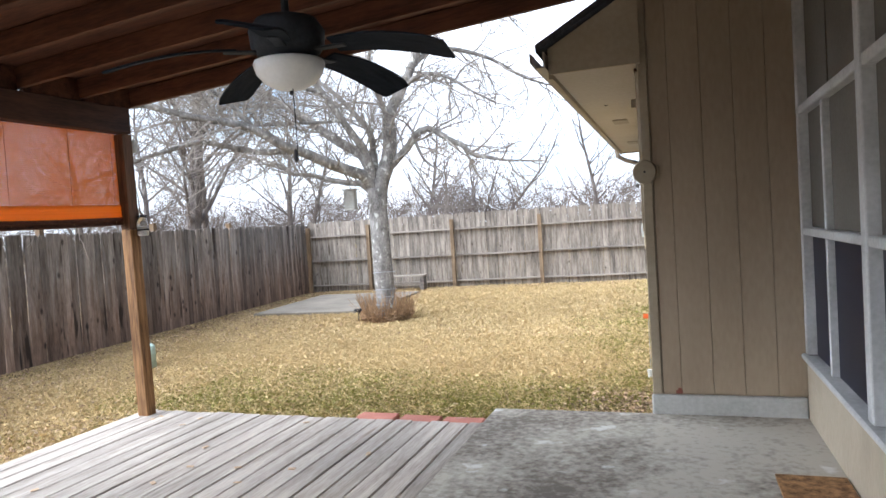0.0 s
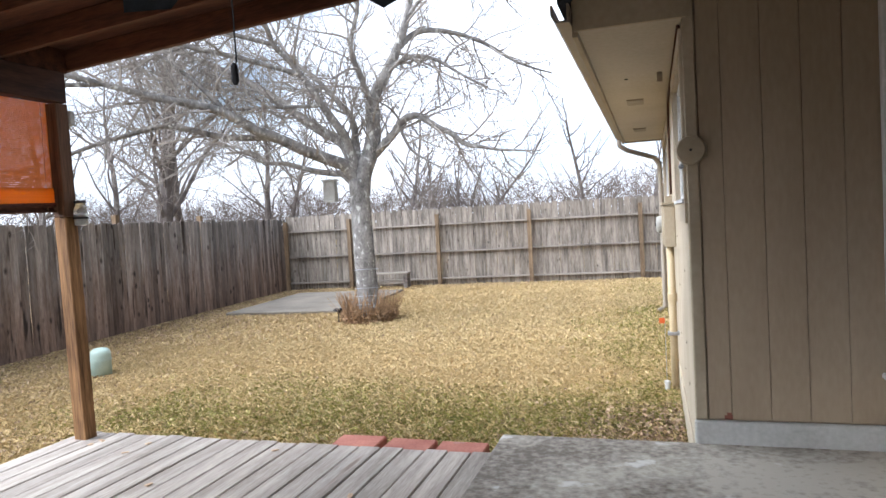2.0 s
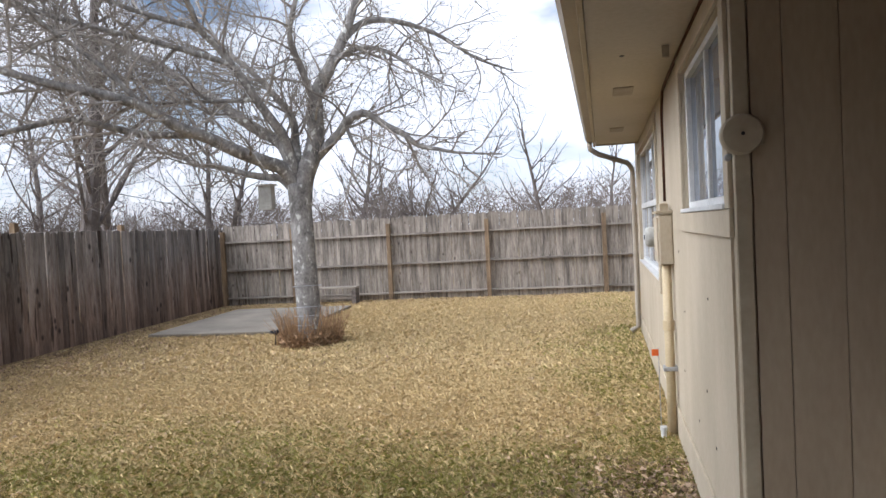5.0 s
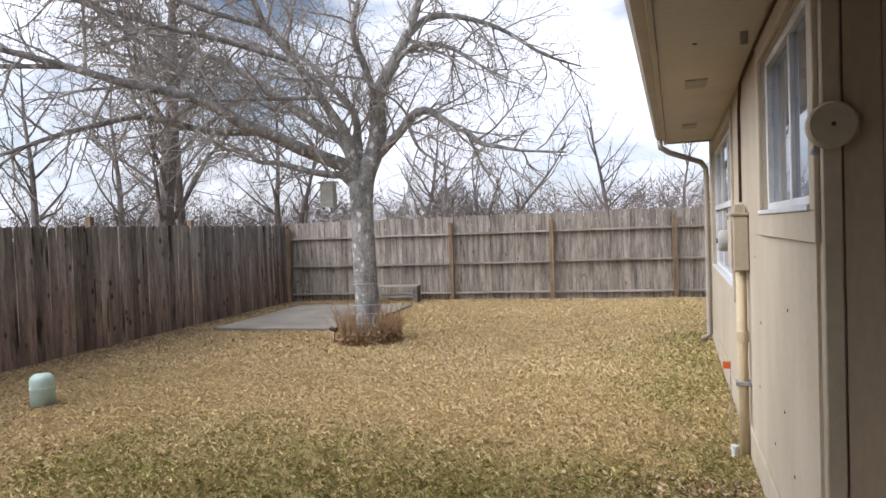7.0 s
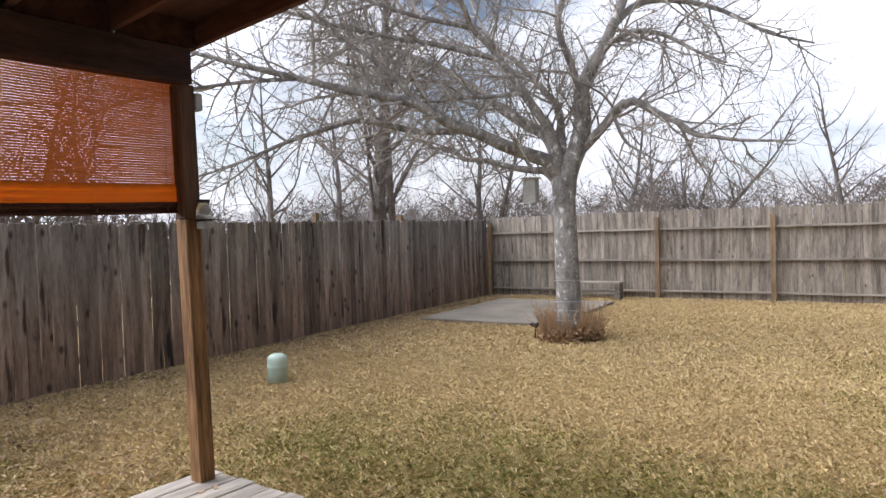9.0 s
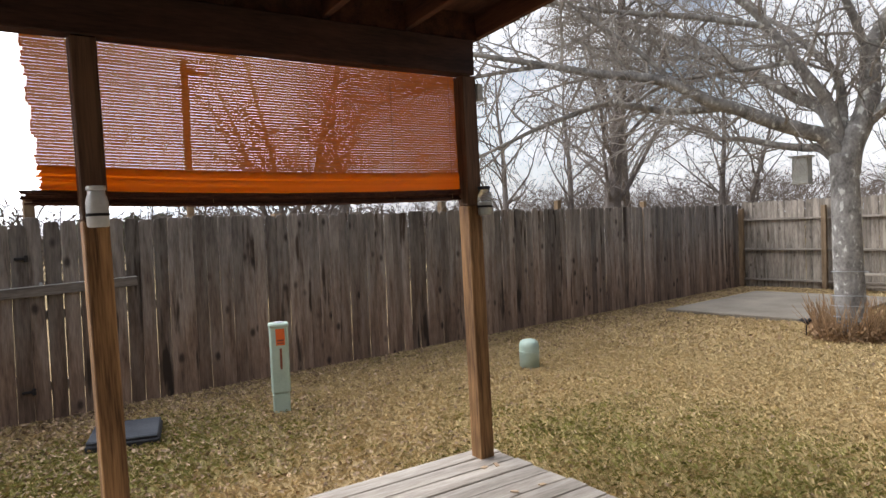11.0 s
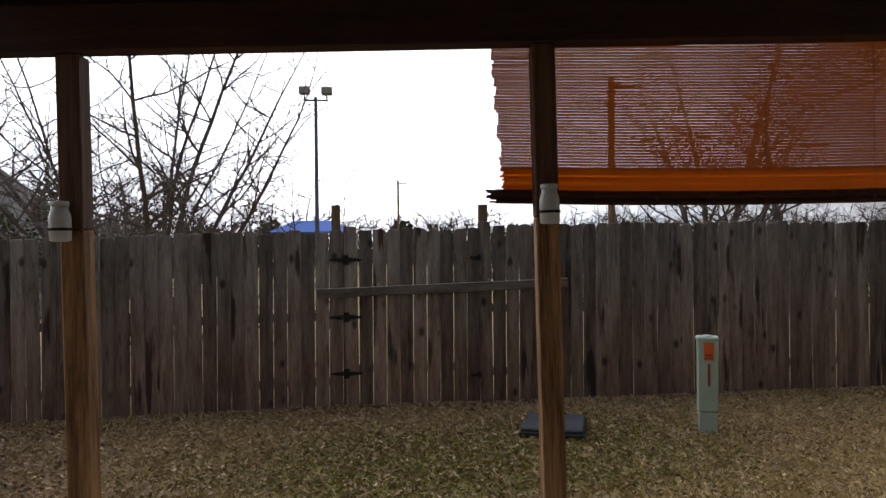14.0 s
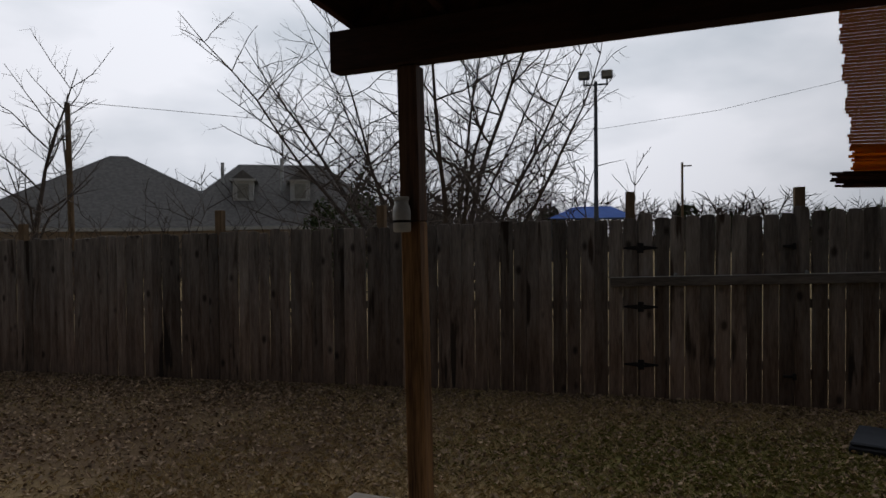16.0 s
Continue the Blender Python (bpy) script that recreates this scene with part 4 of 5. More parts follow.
pipes = thing("pipe_stub", "white plastic pipe stub by the wall foot", "pipe", HOUSE @ pose(-0.12, 2.38, GROUND))
part("pipe", lathe([(0.02, -0.05), (0.02, 0.05), (0.026, 0.051), (0.026, 0.08)], 12), WHITE, pipes)

cable = thing("wall_cable", "brown cable run along the soffit corner and down the wall", "cable", HOUSE)
part("run", tube([(-0.018, 0.06, SOFFIT_Z - 0.02), (-0.018, 2.2, SOFFIT_Z - 0.025), (-0.018, 2.6, SOFFIT_Z - 0.04), (-0.018, 2.72, SOFFIT_Z - 0.2), (-0.018, 2.74, 1.66)], 0.011, 7), ROOF_WOOD, cable, smooth=True)

disc = thing("hose_reel_disc", "round tan retractable line reel mounted on the corner board", "reel", HOUSE @ pose(0.015, -0.014, 1.83, 90, 0, 0))
part("body", lathe([(0.068, 0.03), (0.075, 0.034), (0.075, 0.072), (0.068, 0.082), (0.02, 0.086)], 36), TRIM, disc, smooth=False)
part("mount", boxes(((-0.01, -0.04, 0.0), (0.085, 0.04, 0.029)), bevel=0.004), TRIM, disc)
part("hub", lathe([(0.007, 0.0865), (0.007, 0.091)], 12), BLACK, disc)
part("line_end", lathe([(0.012, 0.0), (0.014, 0.004), (0.014, 0.03), (0.008, 0.034)], 10), STEEL, disc, at=pose(-0.05, -0.082, 0.045))

for b in (2.68, 4.95):
    v = thing("soffit_vent", "flat tan louvred vent in the soffit", "vent", HOUSE @ pose(-0.30, b, SOFFIT_Z - 0.001))
    part("frame", boxes(((-0.075, -0.16, -0.006), (0.075, 0.16, 0.0)), bevel=0.002), VENT, v)
    for k in range(5):
        part("slat", boxes(((-0.062 + k * 0.026, -0.145, -0.010), (-0.046 + k * 0.026, 0.145, -0.0065))), VENT, v)
hook = mesh_object("soffit_hook", boxes(((-0.02, -0.012, -0.07), (0.02, 0.012, 0.0)), bevel=0.004), VENT, at=HOUSE @ pose(-0.10, 1.38, SOFFIT_Z))
tagged(hook, "small tan hook screwed to the soffit", "hook")
knot = mesh_object("soffit_plug", lathe([(0.014, -0.004), (0.014, 0.0)], 12), BLACK, at=HOUSE @ pose(-0.34, 1.52, SOFFIT_Z))
tagged(knot, "small black plug in the soffit", "plug")

# ---- yard things ----
pad = mesh_object("concrete_pad", boxes(((-7.30, 11.02, -0.2), (-4.72, 14.45, -0.02)), bevel=0.01), PAD, at=pose(0, 0, 0, 0, 0, 0))
tagged(pad, "flat grey concrete pad in the lawn corner", "pad", kind="structure")

bench = thing("garden_bench", "low weathered wooden plank bench against the fence", "bench", pose(-5.40, 15.30, GROUND))
part("seat", boxes(((-0.62, -0.16, 0.36), (0.62, 0.0, 0.40)), ((-0.62, 0.006, 0.36), (0.62, 0.16, 0.40)), bevel=0.005), RAIL_WOOD, bench)
for x in (-0.56, 0.50):
    part("leg", boxes(((x, -0.14, 0.0), (x + 0.10, 0.14, 0.359)), bevel=0.004), BAR_WOOD, bench)
part("stretcher", boxes(((-0.489, -0.06, 0.12), (0.499, -0.02, 0.17)), bevel=0.003), RAIL_WOOD, bench)

box2 = thing("utility_pedestal", "tall pale green utility pedestal with an orange warning sticker", "pedestal", pose(-6.59, 3.36, GROUND, 0, 0, 66) @ Matrix.Diagonal((1, 1, 0.95, 1)))
part("body", boxes(((-0.085, -0.06, 0.19), (0.085, 0.06, 0.86)), bevel=0.016), BOX_GREEN, box2)
part("base", boxes(((-0.077, -0.053, -0.05), (0.077, 0.053, 0.188)), bevel=0.01), BOX_GREEN, box2)
part("cap", boxes(((-0.092, -0.067, 0.83), (0.092, 0.067, 0.872)), bevel=0.012), BOX_GREEN, box2)
part("cap_disc", lathe([(0.05, 0.873), (0.05, 0.878), (0.04, 0.881)], 20), STEEL, box2)
for s in (-1,):
    part("sticker", boxes(((-0.03, s * 0.0645 - 0.002, 0.66), (0.05, s * 0.0645 + 0.001, 0.82))), ORANGE, box2, "orange warning sticker")
    part("sticker_print", boxes(((-0.02, s * 0.0675 - 0.001, 0.70), (0.04, s * 0.0675, 0.715)), ((-0.02, s * 0.0675 - 0.001, 0.675), (0.04, s * 0.0675, 0.685))), INK, box2)
    part("lettering_strip", boxes(((0.0, s * 0.0645 - 0.002, 0.43), (0.02, s * 0.0645 + 0.001, 0.63))), INK, box2, "dark red vertical lettering")

ped = thing("green_cylinder_marker", "short pale green domed utility cylinder in the lawn", "marker", pose(-6.09, 6.19, GROUND, 2, 2, 0))
part("body", lathe([(0.112, -0.05), (0.112, 0.26), (0.104, 0.30), (0.075, 0.325), (0.03, 0.335)], 28), BOX_GREEN, ped, smooth=True)
part("band", lathe([(0.114, 0.19), (0.116, 0.192), (0.116, 0.205), (0.114, 0.207)], 28), BOX_GREEN, ped)

lid = thing("valve_box", "low black plastic valve box lid in the grass", "valve box", pose(-6.83, 2.07, GROUND, 0, 0, -20))
part("box", boxes(((-0.29, -0.27, -0.05), (0.29, 0.27, 0.055)), bevel=0.012), BLACK, lid)
part("lid", boxes(((-0.28, -0.26, 0.0565), (0.28, 0.26, 0.085)), bevel=0.01), DARK_LID, lid)

feeder = thing("bird_feeder", "grey wooden bird feeder hanging from a tree branch", "bird feeder", pose(-4.59, 9.98, 1.94))
part("roof", boxes(((-0.13, -0.10, 0.35), (0.13, 0.10, 0.375)), bevel=0.006), FEEDER, feeder)
part("tank", boxes(((-0.085, -0.07, 0.045), (0.085, 0.07, 0.349)), bevel=0.004), FEEDER, feeder)
part("tray", boxes(((-0.10, -0.09, 0.0), (0.10, 0.09, 0.04)), bevel=0.004), FEEDER, feeder)
for s in (-1, 1):
    part("side", boxes(((s * 0.093 - 0.007, -0.075, 0.041), (s * 0.093 + 0.007, 0.075, 0.348)), bevel=0.002), FEEDER, feeder)
part("hanger", tube([(0, 0, 0.376), (0, 0, 0.62)], 0.003, 5), IRON, feeder)

# ---- trees ----
def add_tube(V, F, pts, radii, sides):
    base = len(V)
    side = None
    n = len(pts)
    for i, p in enumerate(pts):
        d = pts[min(i + 1, n - 1)] - pts[max(i - 1, 0)]
        if d.length < 1e-6:
            d = Vector((0, 0, 1))
        d.normalize()
        side = d.orthogonal() if side is None else side - d * side.dot(d)
        side.normalize()
        up = d.cross(side)
        for k in range(sides):
            ang = 2 * math.pi * k / sides
            V.append(p + (side * math.cos(ang) + up * math.sin(ang)) * radii[i])
    for i in range(n - 1):
        for k in range(sides):
            F.append((base + i * sides + k, base + i * sides + (k + 1) % sides, base + (i + 1) * sides + (k + 1) % sides, base + (i + 1) * sides + k))
    F.append(tuple(base + (n - 1) * sides + k for k in range(sides)))


def limb_path(r, start, way, length, steps, wander, lift):
    pts = [start.copy()]
    d = way.normalized()
    for i in range(steps):
        d = (d + Vector((r.gauss(0, wander), r.gauss(0, wander), r.gauss(0, wander) + lift))).normalized()
        pts.append(pts[-1] + d * (length / steps))
    return pts


def sprout(r, V, F, pts, radii, level, spec):
    """Side shoots along a limb, level by level. spec[level]: spacing, length, thickness, wander, lift, sides, steps."""
    if level >= len(spec):
        return
    gap, length, thick, wander, lift, sides, steps = spec[level]
    nxt = gap * r.uniform(0.3, 1.0)
    total = sum((b - a).length for a, b in zip(pts, pts[1:]))
    done = 0.0
    for i in range(len(pts) - 1):
        seg = pts[i + 1] - pts[i]
        L = seg.length
        while nxt < done + L:
            s = (nxt - done) / L
            f = nxt / max(total, 1e-6)
            if f > 0.12:
                at = pts[i] + seg * s
                rad = radii[i] + (radii[i + 1] - radii[i]) * s
                axis = seg.normalized()
                out = axis.orthogonal().normalized()
                out.rotate(Matrix.Rotation(r.uniform(0, 2 * math.pi), 3, axis))
                way = axis * r.uniform(0.35, 1.0) + out * r.uniform(0.6, 1.1)
                ln = length * r.uniform(0.5, 1.25) * (1.15 - 0.6 * f)
                p = limb_path(r, at, way, ln, steps, wander, lift)
                r0 = min(rad * 0.72, thick * r.uniform(0.7, 1.2))
                rr = [r0 * (1 - 0.72 * k / steps) for k in range(steps + 1)]
                add_tube(V, F, p, rr, sides)
                sprout(r, V, F, p, rr, level + 1, spec)
            nxt += gap * r.uniform(0.6, 1.4)
        done += L


def smooth_path(points, n=4):
    """More points along a bent limb (Catmull-Rom)."""
    P = [Vector(p) for p in points]
    out = []
    for i in range(len(P) - 1):
        p0, p1, p2, p3 = P[max(i - 1, 0)], P[i], P[i + 1], P[min(i + 2, len(P) - 1)]
        for k in range(n):
            t = k / n
            out.append(0.5 * ((2 * p1) + (p2 - p0) * t + (2 * p0 - 5 * p1 + 4 * p2 - p3) * t * t + (3 * p1 - p0 - 3 * p2 + p3) * t ** 3))
    out.append(P[-1])
    return out


def yard_tree():
    """The large bare shade tree: trunk, hand-laid main limbs (across, up, towards), then grown twigs."""
    base = Vector((-4.07, 10.08, GROUND))
    across = Vector((math.cos(radians(19)), math.sin(radians(19)), 0))
    toward = Vector((across.y, -across.x, 0))
    tree = thing("shade_tree", "large bare shade tree with pale grey bark and spreading limbs", "tree", None)

    def W(x, z, y=0.0):
        return base + across * x + Vector((0, 0, z)) + toward * y

    def limb(name, pts, r0, r1, sides=10, n=4):
        p = smooth_path([W(*q) for q in pts], n)
        if name == "limb":
            r0, r1 = r0 * 1.12, r1 * 1.1
        rr = [r0 + (r1 - r0) * (i / (len(p) - 1)) ** (1.25 if name == "limb" else 0.8) for i in range(len(p))]
        if name == "trunk":
            rr = [q * (1 + 0.45 * math.exp(-i * 0.8)) for i, q in enumerate(rr)]
        V, F = [], []
        add_tube(V, F, p, rr, sides)
        ob = raw(name, [tuple(v) for v in V], F, BARK, tree)
        for q in ob.data.polygons:
            q.use_smooth = True
        return p, rr

    limb("trunk", [(0.0, -0.1), (0.0, 0.35), (-0.02, 0.9), (-0.03, 1.5), (-0.04, 2.0), (-0.06, 2.38)], 0.185, 0.16, 16)
    limbs = [
        limb("limb", [(-0.02, 2.1), (0.03, 2.45), (0.18, 2.82), (0.24, 3.1), (0.25, 3.4), (0.28, 3.7), (0.48, 4.06), (0.71, 4.5), (0.9, 5.0), (1.05, 5.8), (1.1, 6.9)], 0.138, 0.03, 12),
        limb("limb", [(-0.08, 2.34), (-0.26, 2.6, 0.1), (-0.46, 2.68, 0.22), (-0.85, 2.83, 0.44), (-1.21, 3.0, 0.66), (-1.52, 3.11, 0.88), (-1.86, 3.32, 1.1), (-2.23, 3.44, 1.32), (-2.77, 3.53, 1.54), (-3.34, 3.68, 1.76), (-4.12, 3.86, 2.2), (-5.2, 4.2, 2.6)], 0.098, 0.02),
        limb("limb", [(-0.1, 2.25), (-0.3, 2.47, -0.06), (-0.48, 2.5, -0.12), (-0.81, 2.57, -0.23), (-1.25, 2.71, -0.35), (-1.6, 2.76, -0.47), (-1.83, 2.95, -0.58), (-2.31, 2.98, -0.7)], 0.058, 0.014),
        limb("limb", [(-1.3, 3.03, 0.7), (-1.96, 3.03, 0.87), (-2.45, 3.14, 1.04), (-2.78, 3.18, 1.21), (-3.2, 3.05, 1.39), (-3.62, 2.9, 1.56), (-3.97, 2.73, 1.73), (-4.4, 2.55, 1.9), (-5.1, 2.35, 2.1)], 0.046, 0.012, 8),
        limb("limb", [(-0.08, 2.4), (-0.25, 2.96, -0.15), (-0.58, 3.21, -0.3), (-0.91, 3.46, -0.45), (-1.25, 3.76, -0.6), (-1.62, 4.03, -0.75), (-1.98, 4.28, -0.9)], 0.085, 0.052),
        limb("limb", [(-0.07, 2.45), (-0.19, 2.97, 0.13), (-0.33, 3.22, 0.26), (-0.53, 3.51, 0.39), (-0.71, 3.8, 0.51), (-0.99, 4.19, 0.64), (-1.21, 4.42, 0.77), (-1.32, 4.75, 0.9), (-1.7, 5.5, 1.2)], 0.07, 0.022),
        limb("limb", [(-0.04, 2.5), (-0.06, 3.0, -0.1), (-0.1, 3.39, -0.2), (-0.35, 3.77, -0.4), (-0.73, 4.23, -0.6), (-1.15, 4.64, -0.8), (-1.5, 5.4, -1.1)], 0.062, 0.016),
        limb("limb", [(0.14, 2.68), (0.29, 2.81, 0.03), (0.59, 3.11, 0.11), (0.73, 3.28, 0.22), (0.96, 3.34, 0.33), (1.23, 3.15, 0.44), (1.47, 3.0, 0.56), (1.68, 2.81, 0.67), (1.93, 2.74, 0.78), (2.21, 2.67, 0.89), (2.8, 2.62, 1.0)], 0.07, 0.011),
        limb("limb", [(0.68, 3.2, 0.17), (0.74, 3.0, 0.24), (0.84, 2.79, 0.3), (1.05, 2.62, 0.4), (1.3, 2.45, 0.5)], 0.028, 0.008, 8),
        limb("limb", [(0.48, 4.06), (0.7, 4.25, 0.1), (0.97, 4.32, 0.23), (1.31, 4.2, 0.45), (1.68, 3.9, 0.68), (2.05, 3.65, 0.9)], 0.045, 0.010, 8),
        limb("limb", [(0.7, 4.48), (1.07, 4.8, -0.1), (1.58, 4.83, -0.2), (2.22, 4.66, -0.3), (2.87, 4.31, -0.4), (3.49, 4.14, -0.5)], 0.05, 0.012, 8),
        limb("limb", [(0.26, 3.5), (0.1, 3.95, 0.3), (-0.05, 4.4, 0.6), (0.1, 5.0, 0.9), (0.0, 5.8, 1.2)], 0.05, 0.014, 8),
        limb("limb", [(-0.56, 3.55, 0.4), (-0.89, 3.54, 0.37), (-1.42, 3.55, 0.33), (-2.05, 3.55, 0.3), (-2.8, 3.7, 0.3)], 0.032, 0.012, 8),
        limb("limb", [(-1.86, 3.32, 1.1), (-2.3, 3.8, 1.25), (-2.9, 4.3, 1.4), (-3.5, 4.9, 1.6)], 0.035, 0.010, 8),
        limb("limb", [(-1.62, 4.03, -0.75), (-2.4, 4.1, -0.8), (-3.3, 4.3, -0.9), (-4.2, 4.4, -1.0)], 0.032, 0.010, 8),
        limb("limb", [(-1.21, 4.42, 0.77), (-2.0, 4.6, 1.0), (-2.9, 4.9, 1.3), (-3.8, 5.1, 1.6)], 0.035, 0.010, 8),
        limb("limb", [(-0.85, 4.0, 0.57), (-1.7, 4.2, 0.9), (-2.8, 4.4, 1.3), (-3.9, 4.7, 1.7), (-5.0, 4.9, 2.0)], 0.04, 0.010, 8),
        limb("limb", [(-1.32, 4.75, 0.9), (-2.3, 5.2, 1.4), (-3.6, 5.6, 1.9), (-4.9, 5.8, 2.4)], 0.035, 0.010, 8),
        limb("limb", [(-1.98, 4.28, -0.9), (-2.6, 4.6, -0.95), (-3.5, 5.0, -1.0), (-4.4, 5.4, -1.1)], 0.05, 0.010, 8),
        limb("limb", [(-3.34, 3.68, 1.76), (-4.2, 3.6, 2.1), (-5.2, 3.4, 2.5), (-6.0, 3.1, 2.8)], 0.028, 0.008, 8),
        limb("limb", [(0.9, 5.0), (1.4, 5.5, 0.4), (2.0, 5.7, 0.7), (2.8, 5.5, 0.9)], 0.035, 0.010, 8),
    ]
    r = random.Random(21)
    V, F = [], []
    spec = [(0.15, 1.45, 0.020, 0.15, 0.035, 5, 6), (0.10, 0.66, 0.0095, 0.18, 0.0, 3, 4), (0.085, 0.32, 0.0055, 0.2, -0.03, 3, 2)]
    for p, rr in limbs:
        sprout(r, V, F, p, rr, 0, spec)
    crown = raw("crown", [tuple(v) for v in V], F, TWIG, tree)
    tagged(crown, "dense crown of fine bare twigs", kind="stuff")
    for z in (0.28, 0.42, 0.55, 0.86):
        ring = [W(0.205 * math.cos(t) - 0.01, z + 0.02 * math.sin(t), 0.205 * math.sin(t)) for t in [k * math.pi / 12 for k in range(25)]]
        part("wire_loop", tube(ring, 0.006, 5), STEEL, tree, "pale wire wound round the trunk")
    return base


TREE = yard_tree()


def dry_plants():
    """Dead flower stems round the foot of the tree."""
    r = random.Random(33)
    V, F = [], []
    for i in range(760):
        ang, rad = r.uniform(0, 2 * math.pi), r.uniform(0.22, 0.43)
        tall = r.random() < 0.5
        h = r.uniform(0.3, 0.62) if tall else r.uniform(0.08, 0.25)
        p = Vector((TREE.x + rad * math.cos(ang), TREE.y + rad * math.sin(ang), GROUND - 0.02))
        pts = limb_path(r, p, Vector((0.25 * math.cos(ang), 0.25 * math.sin(ang), 1)) if tall else Vector((r.gauss(0, 0.8), r.gauss(0, 0.8), 0.6)), h, 3, 0.12, 0.0)
        add_tube(V, F, pts, [0.0055, 0.005, 0.004, 0.003], 3)
    for i in range(1700):
        ang, rad = r.uniform(0, 2 * math.pi), 0.20 + 0.29 * r.random() ** 0.8
        c = Vector((TREE.x + rad * math.cos(ang), TREE.y + rad * math.sin(ang), GROUND + r.uniform(0, 0.26) * (1.2 - rad)))
        u, w = Vector((r.gauss(0, 1), r.gauss(0, 1), r.gauss(0, 0.7))).normalized() * 0.028, Vector((r.gauss(0, 1), r.gauss(0, 1), r.gauss(0, 0.7))).normalized() * 0.02
        o = len(V)
        V.extend((c - u, c - w, c + u, c + w))
        F.append((o, o + 1, o + 2, o + 3))
    ob = raw("dry_plants", [tuple(v) for v in V], F, DRY_STEM)
    tagged(ob, "dead brown flower stems and leaves round the tree foot", "plants", kind="stuff")
    bird = thing("garden_ornament", "small black iron bird ornament beside the tree foot", "ornament", pose(TREE.x - 0.52, TREE.y - 0.12, GROUND, 0, 0, 150))
    part("body", tube([(0.10, 0, 0.20), (0.03, 0, 0.21), (-0.05, 0, 0.19), (-0.10, 0, 0.23), (-0.15, 0, 0.23)], [0.01, 0.03, 0.035, 0.022, 0.005], 10), IRON, bird, smooth=True)
    part("leg", tube([(-0.03, 0, 0.17), (-0.02, 0, -0.03)], 0.008, 6), IRON, bird)


dry_plants()


def bare_tree(label, x, y, height, seed, stems=1, lean=0.12, trunk=0.16, first=0.3, gap=0.45, spread=1.0, fine=True, upright=0.06, limbs_each=2, bend=0.06, rise=(0.45, 1.2)):
    """A bare tree: one or more stems, limbs, twigs."""
    r = random.Random(seed)
    tree = thing("bare_tree", label, "tree", pose(x, y, GROUND))
    V, F, TV, TF = [], [], [], []
    for s in range(stems):
        ang = r.uniform(0, 2 * math.pi) if stems == 1 else 2 * math.pi * s / stems + r.uniform(-0.3, 0.3)
        tilt = lean * (r.uniform(0.3, 1.0) if stems == 1 else r.uniform(0.5, 1.4))
        way = Vector((math.cos(ang) * tilt, math.sin(ang) * tilt, 1))
        h = height * r.uniform(0.8, 1.05)
        t0 = trunk if stems == 1 else trunk * r.uniform(0.5, 1.0)
        pts = limb_path(r, Vector((math.cos(ang) * 0.1 * (stems > 1), math.sin(ang) * 0.1 * (stems > 1), -0.1)), way, h, 12, bend, 0.03 if stems == 1 else 0.012)
        rr = [t0 * (1 - 0.9 * i / 12) for i in range(13)]
        add_tube(V, F, pts, rr, 8)
        k0 = int(12 * first)
        for i in range(k0, 12):
            for _ in range(limbs_each):
                a2 = r.uniform(0, 2 * math.pi)
                w2 = Vector((math.cos(a2), math.sin(a2), r.uniform(*rise)))
                L = spread * height * r.uniform(0.28, 0.48) * (1.15 - 0.75 * i / 12)
                lp = limb_path(r, pts[i], w2, L, 7, 0.12, upright)
                lr = [min(rr[i] * 0.5, 0.009 * L + 0.014) * (1 - 0.85 * j / 7) + 0.004 for j in range(8)]
                add_tube(V, F, lp, lr, 5)
                spec = [(gap, L * 0.42, 0.017, 0.14, upright * 0.6, 3, 4), (gap * 0.5, L * 0.18, 0.010, 0.18, 0.02, 3, 2)]
                if not fine:
                    spec = spec[:1]
                sprout(r, TV, TF, lp, lr, 0, spec)
    raw("trunk", [tuple(v) for v in V], F, FAR_BARK, tree)
    raw("crown", [tuple(v) for v in TV], TF, FAR_TWIG, tree)["kind"] = "stuff"
    return tree


bare_tree("tall bare tree with a dark trunk behind the fence", -13.1, 17.5, 12.0, 1, lean=0.03, trunk=0.30, first=0.22, gap=0.24, limbs_each=2, bend=0.025, rise=(0.6, 1.5), spread=1.2)
bare_tree("many-stemmed bare tree beyond the gate fence", -14.5, -3.85, 7.6, 2, stems=16, lean=0.66, trunk=0.078, first=0.34, gap=0.24, spread=0.8, upright=0.03, limbs_each=2, rise=(0.25, 0.9))
bare_tree("thin bare sapling beyond the gate fence", -12.85, -13.3, 6.5, 3, trunk=0.08, first=0.25, gap=0.25)
bare_tree("slim bare tree behind the back fence", -6.6, 24.0, 6.0, 4, trunk=0.09, first=0.2, spread=1.0, upright=0.10)
bare_tree("forked bare tree behind the back fence", -5.4, 26.5, 6.6, 5, stems=4, lean=0.5, trunk=0.10, first=0.2, upright=0.10)
bare_tree("round-crowned bare tree behind the back fence", -0.6, 33.0, 8.0, 6, trunk=0.14, first=0.2, upright=0.10)
bare_tree("bare tree behind the back fence by the house", 3.4, 41.0, 7.6, 7, trunk=0.14, first=0.2, upright=0.10)
bare_tree("bare tree behind the back fence corner", -10.8, 21.0, 7.0, 8, trunk=0.13, first=0.2)
bare_tree("bare tree in the woods behind the fence", -13.5, 25.5, 9.0, 9, trunk=0.18, first=0.25)
bare_tree("bare tree in the woods beside the fence", -15.5, 15.5, 7.5, 10, trunk=0.13, first=0.2)
bare_tree("spreading bare tree beyond the fence", -16.2, 8.6, 7.2, 11, stems=5, lean=0.45, trunk=0.11, first=0.25)
bare_tree("bare tree beyond the fence", -19.0, 12.0, 8.0, 12, trunk=0.14, first=0.2)
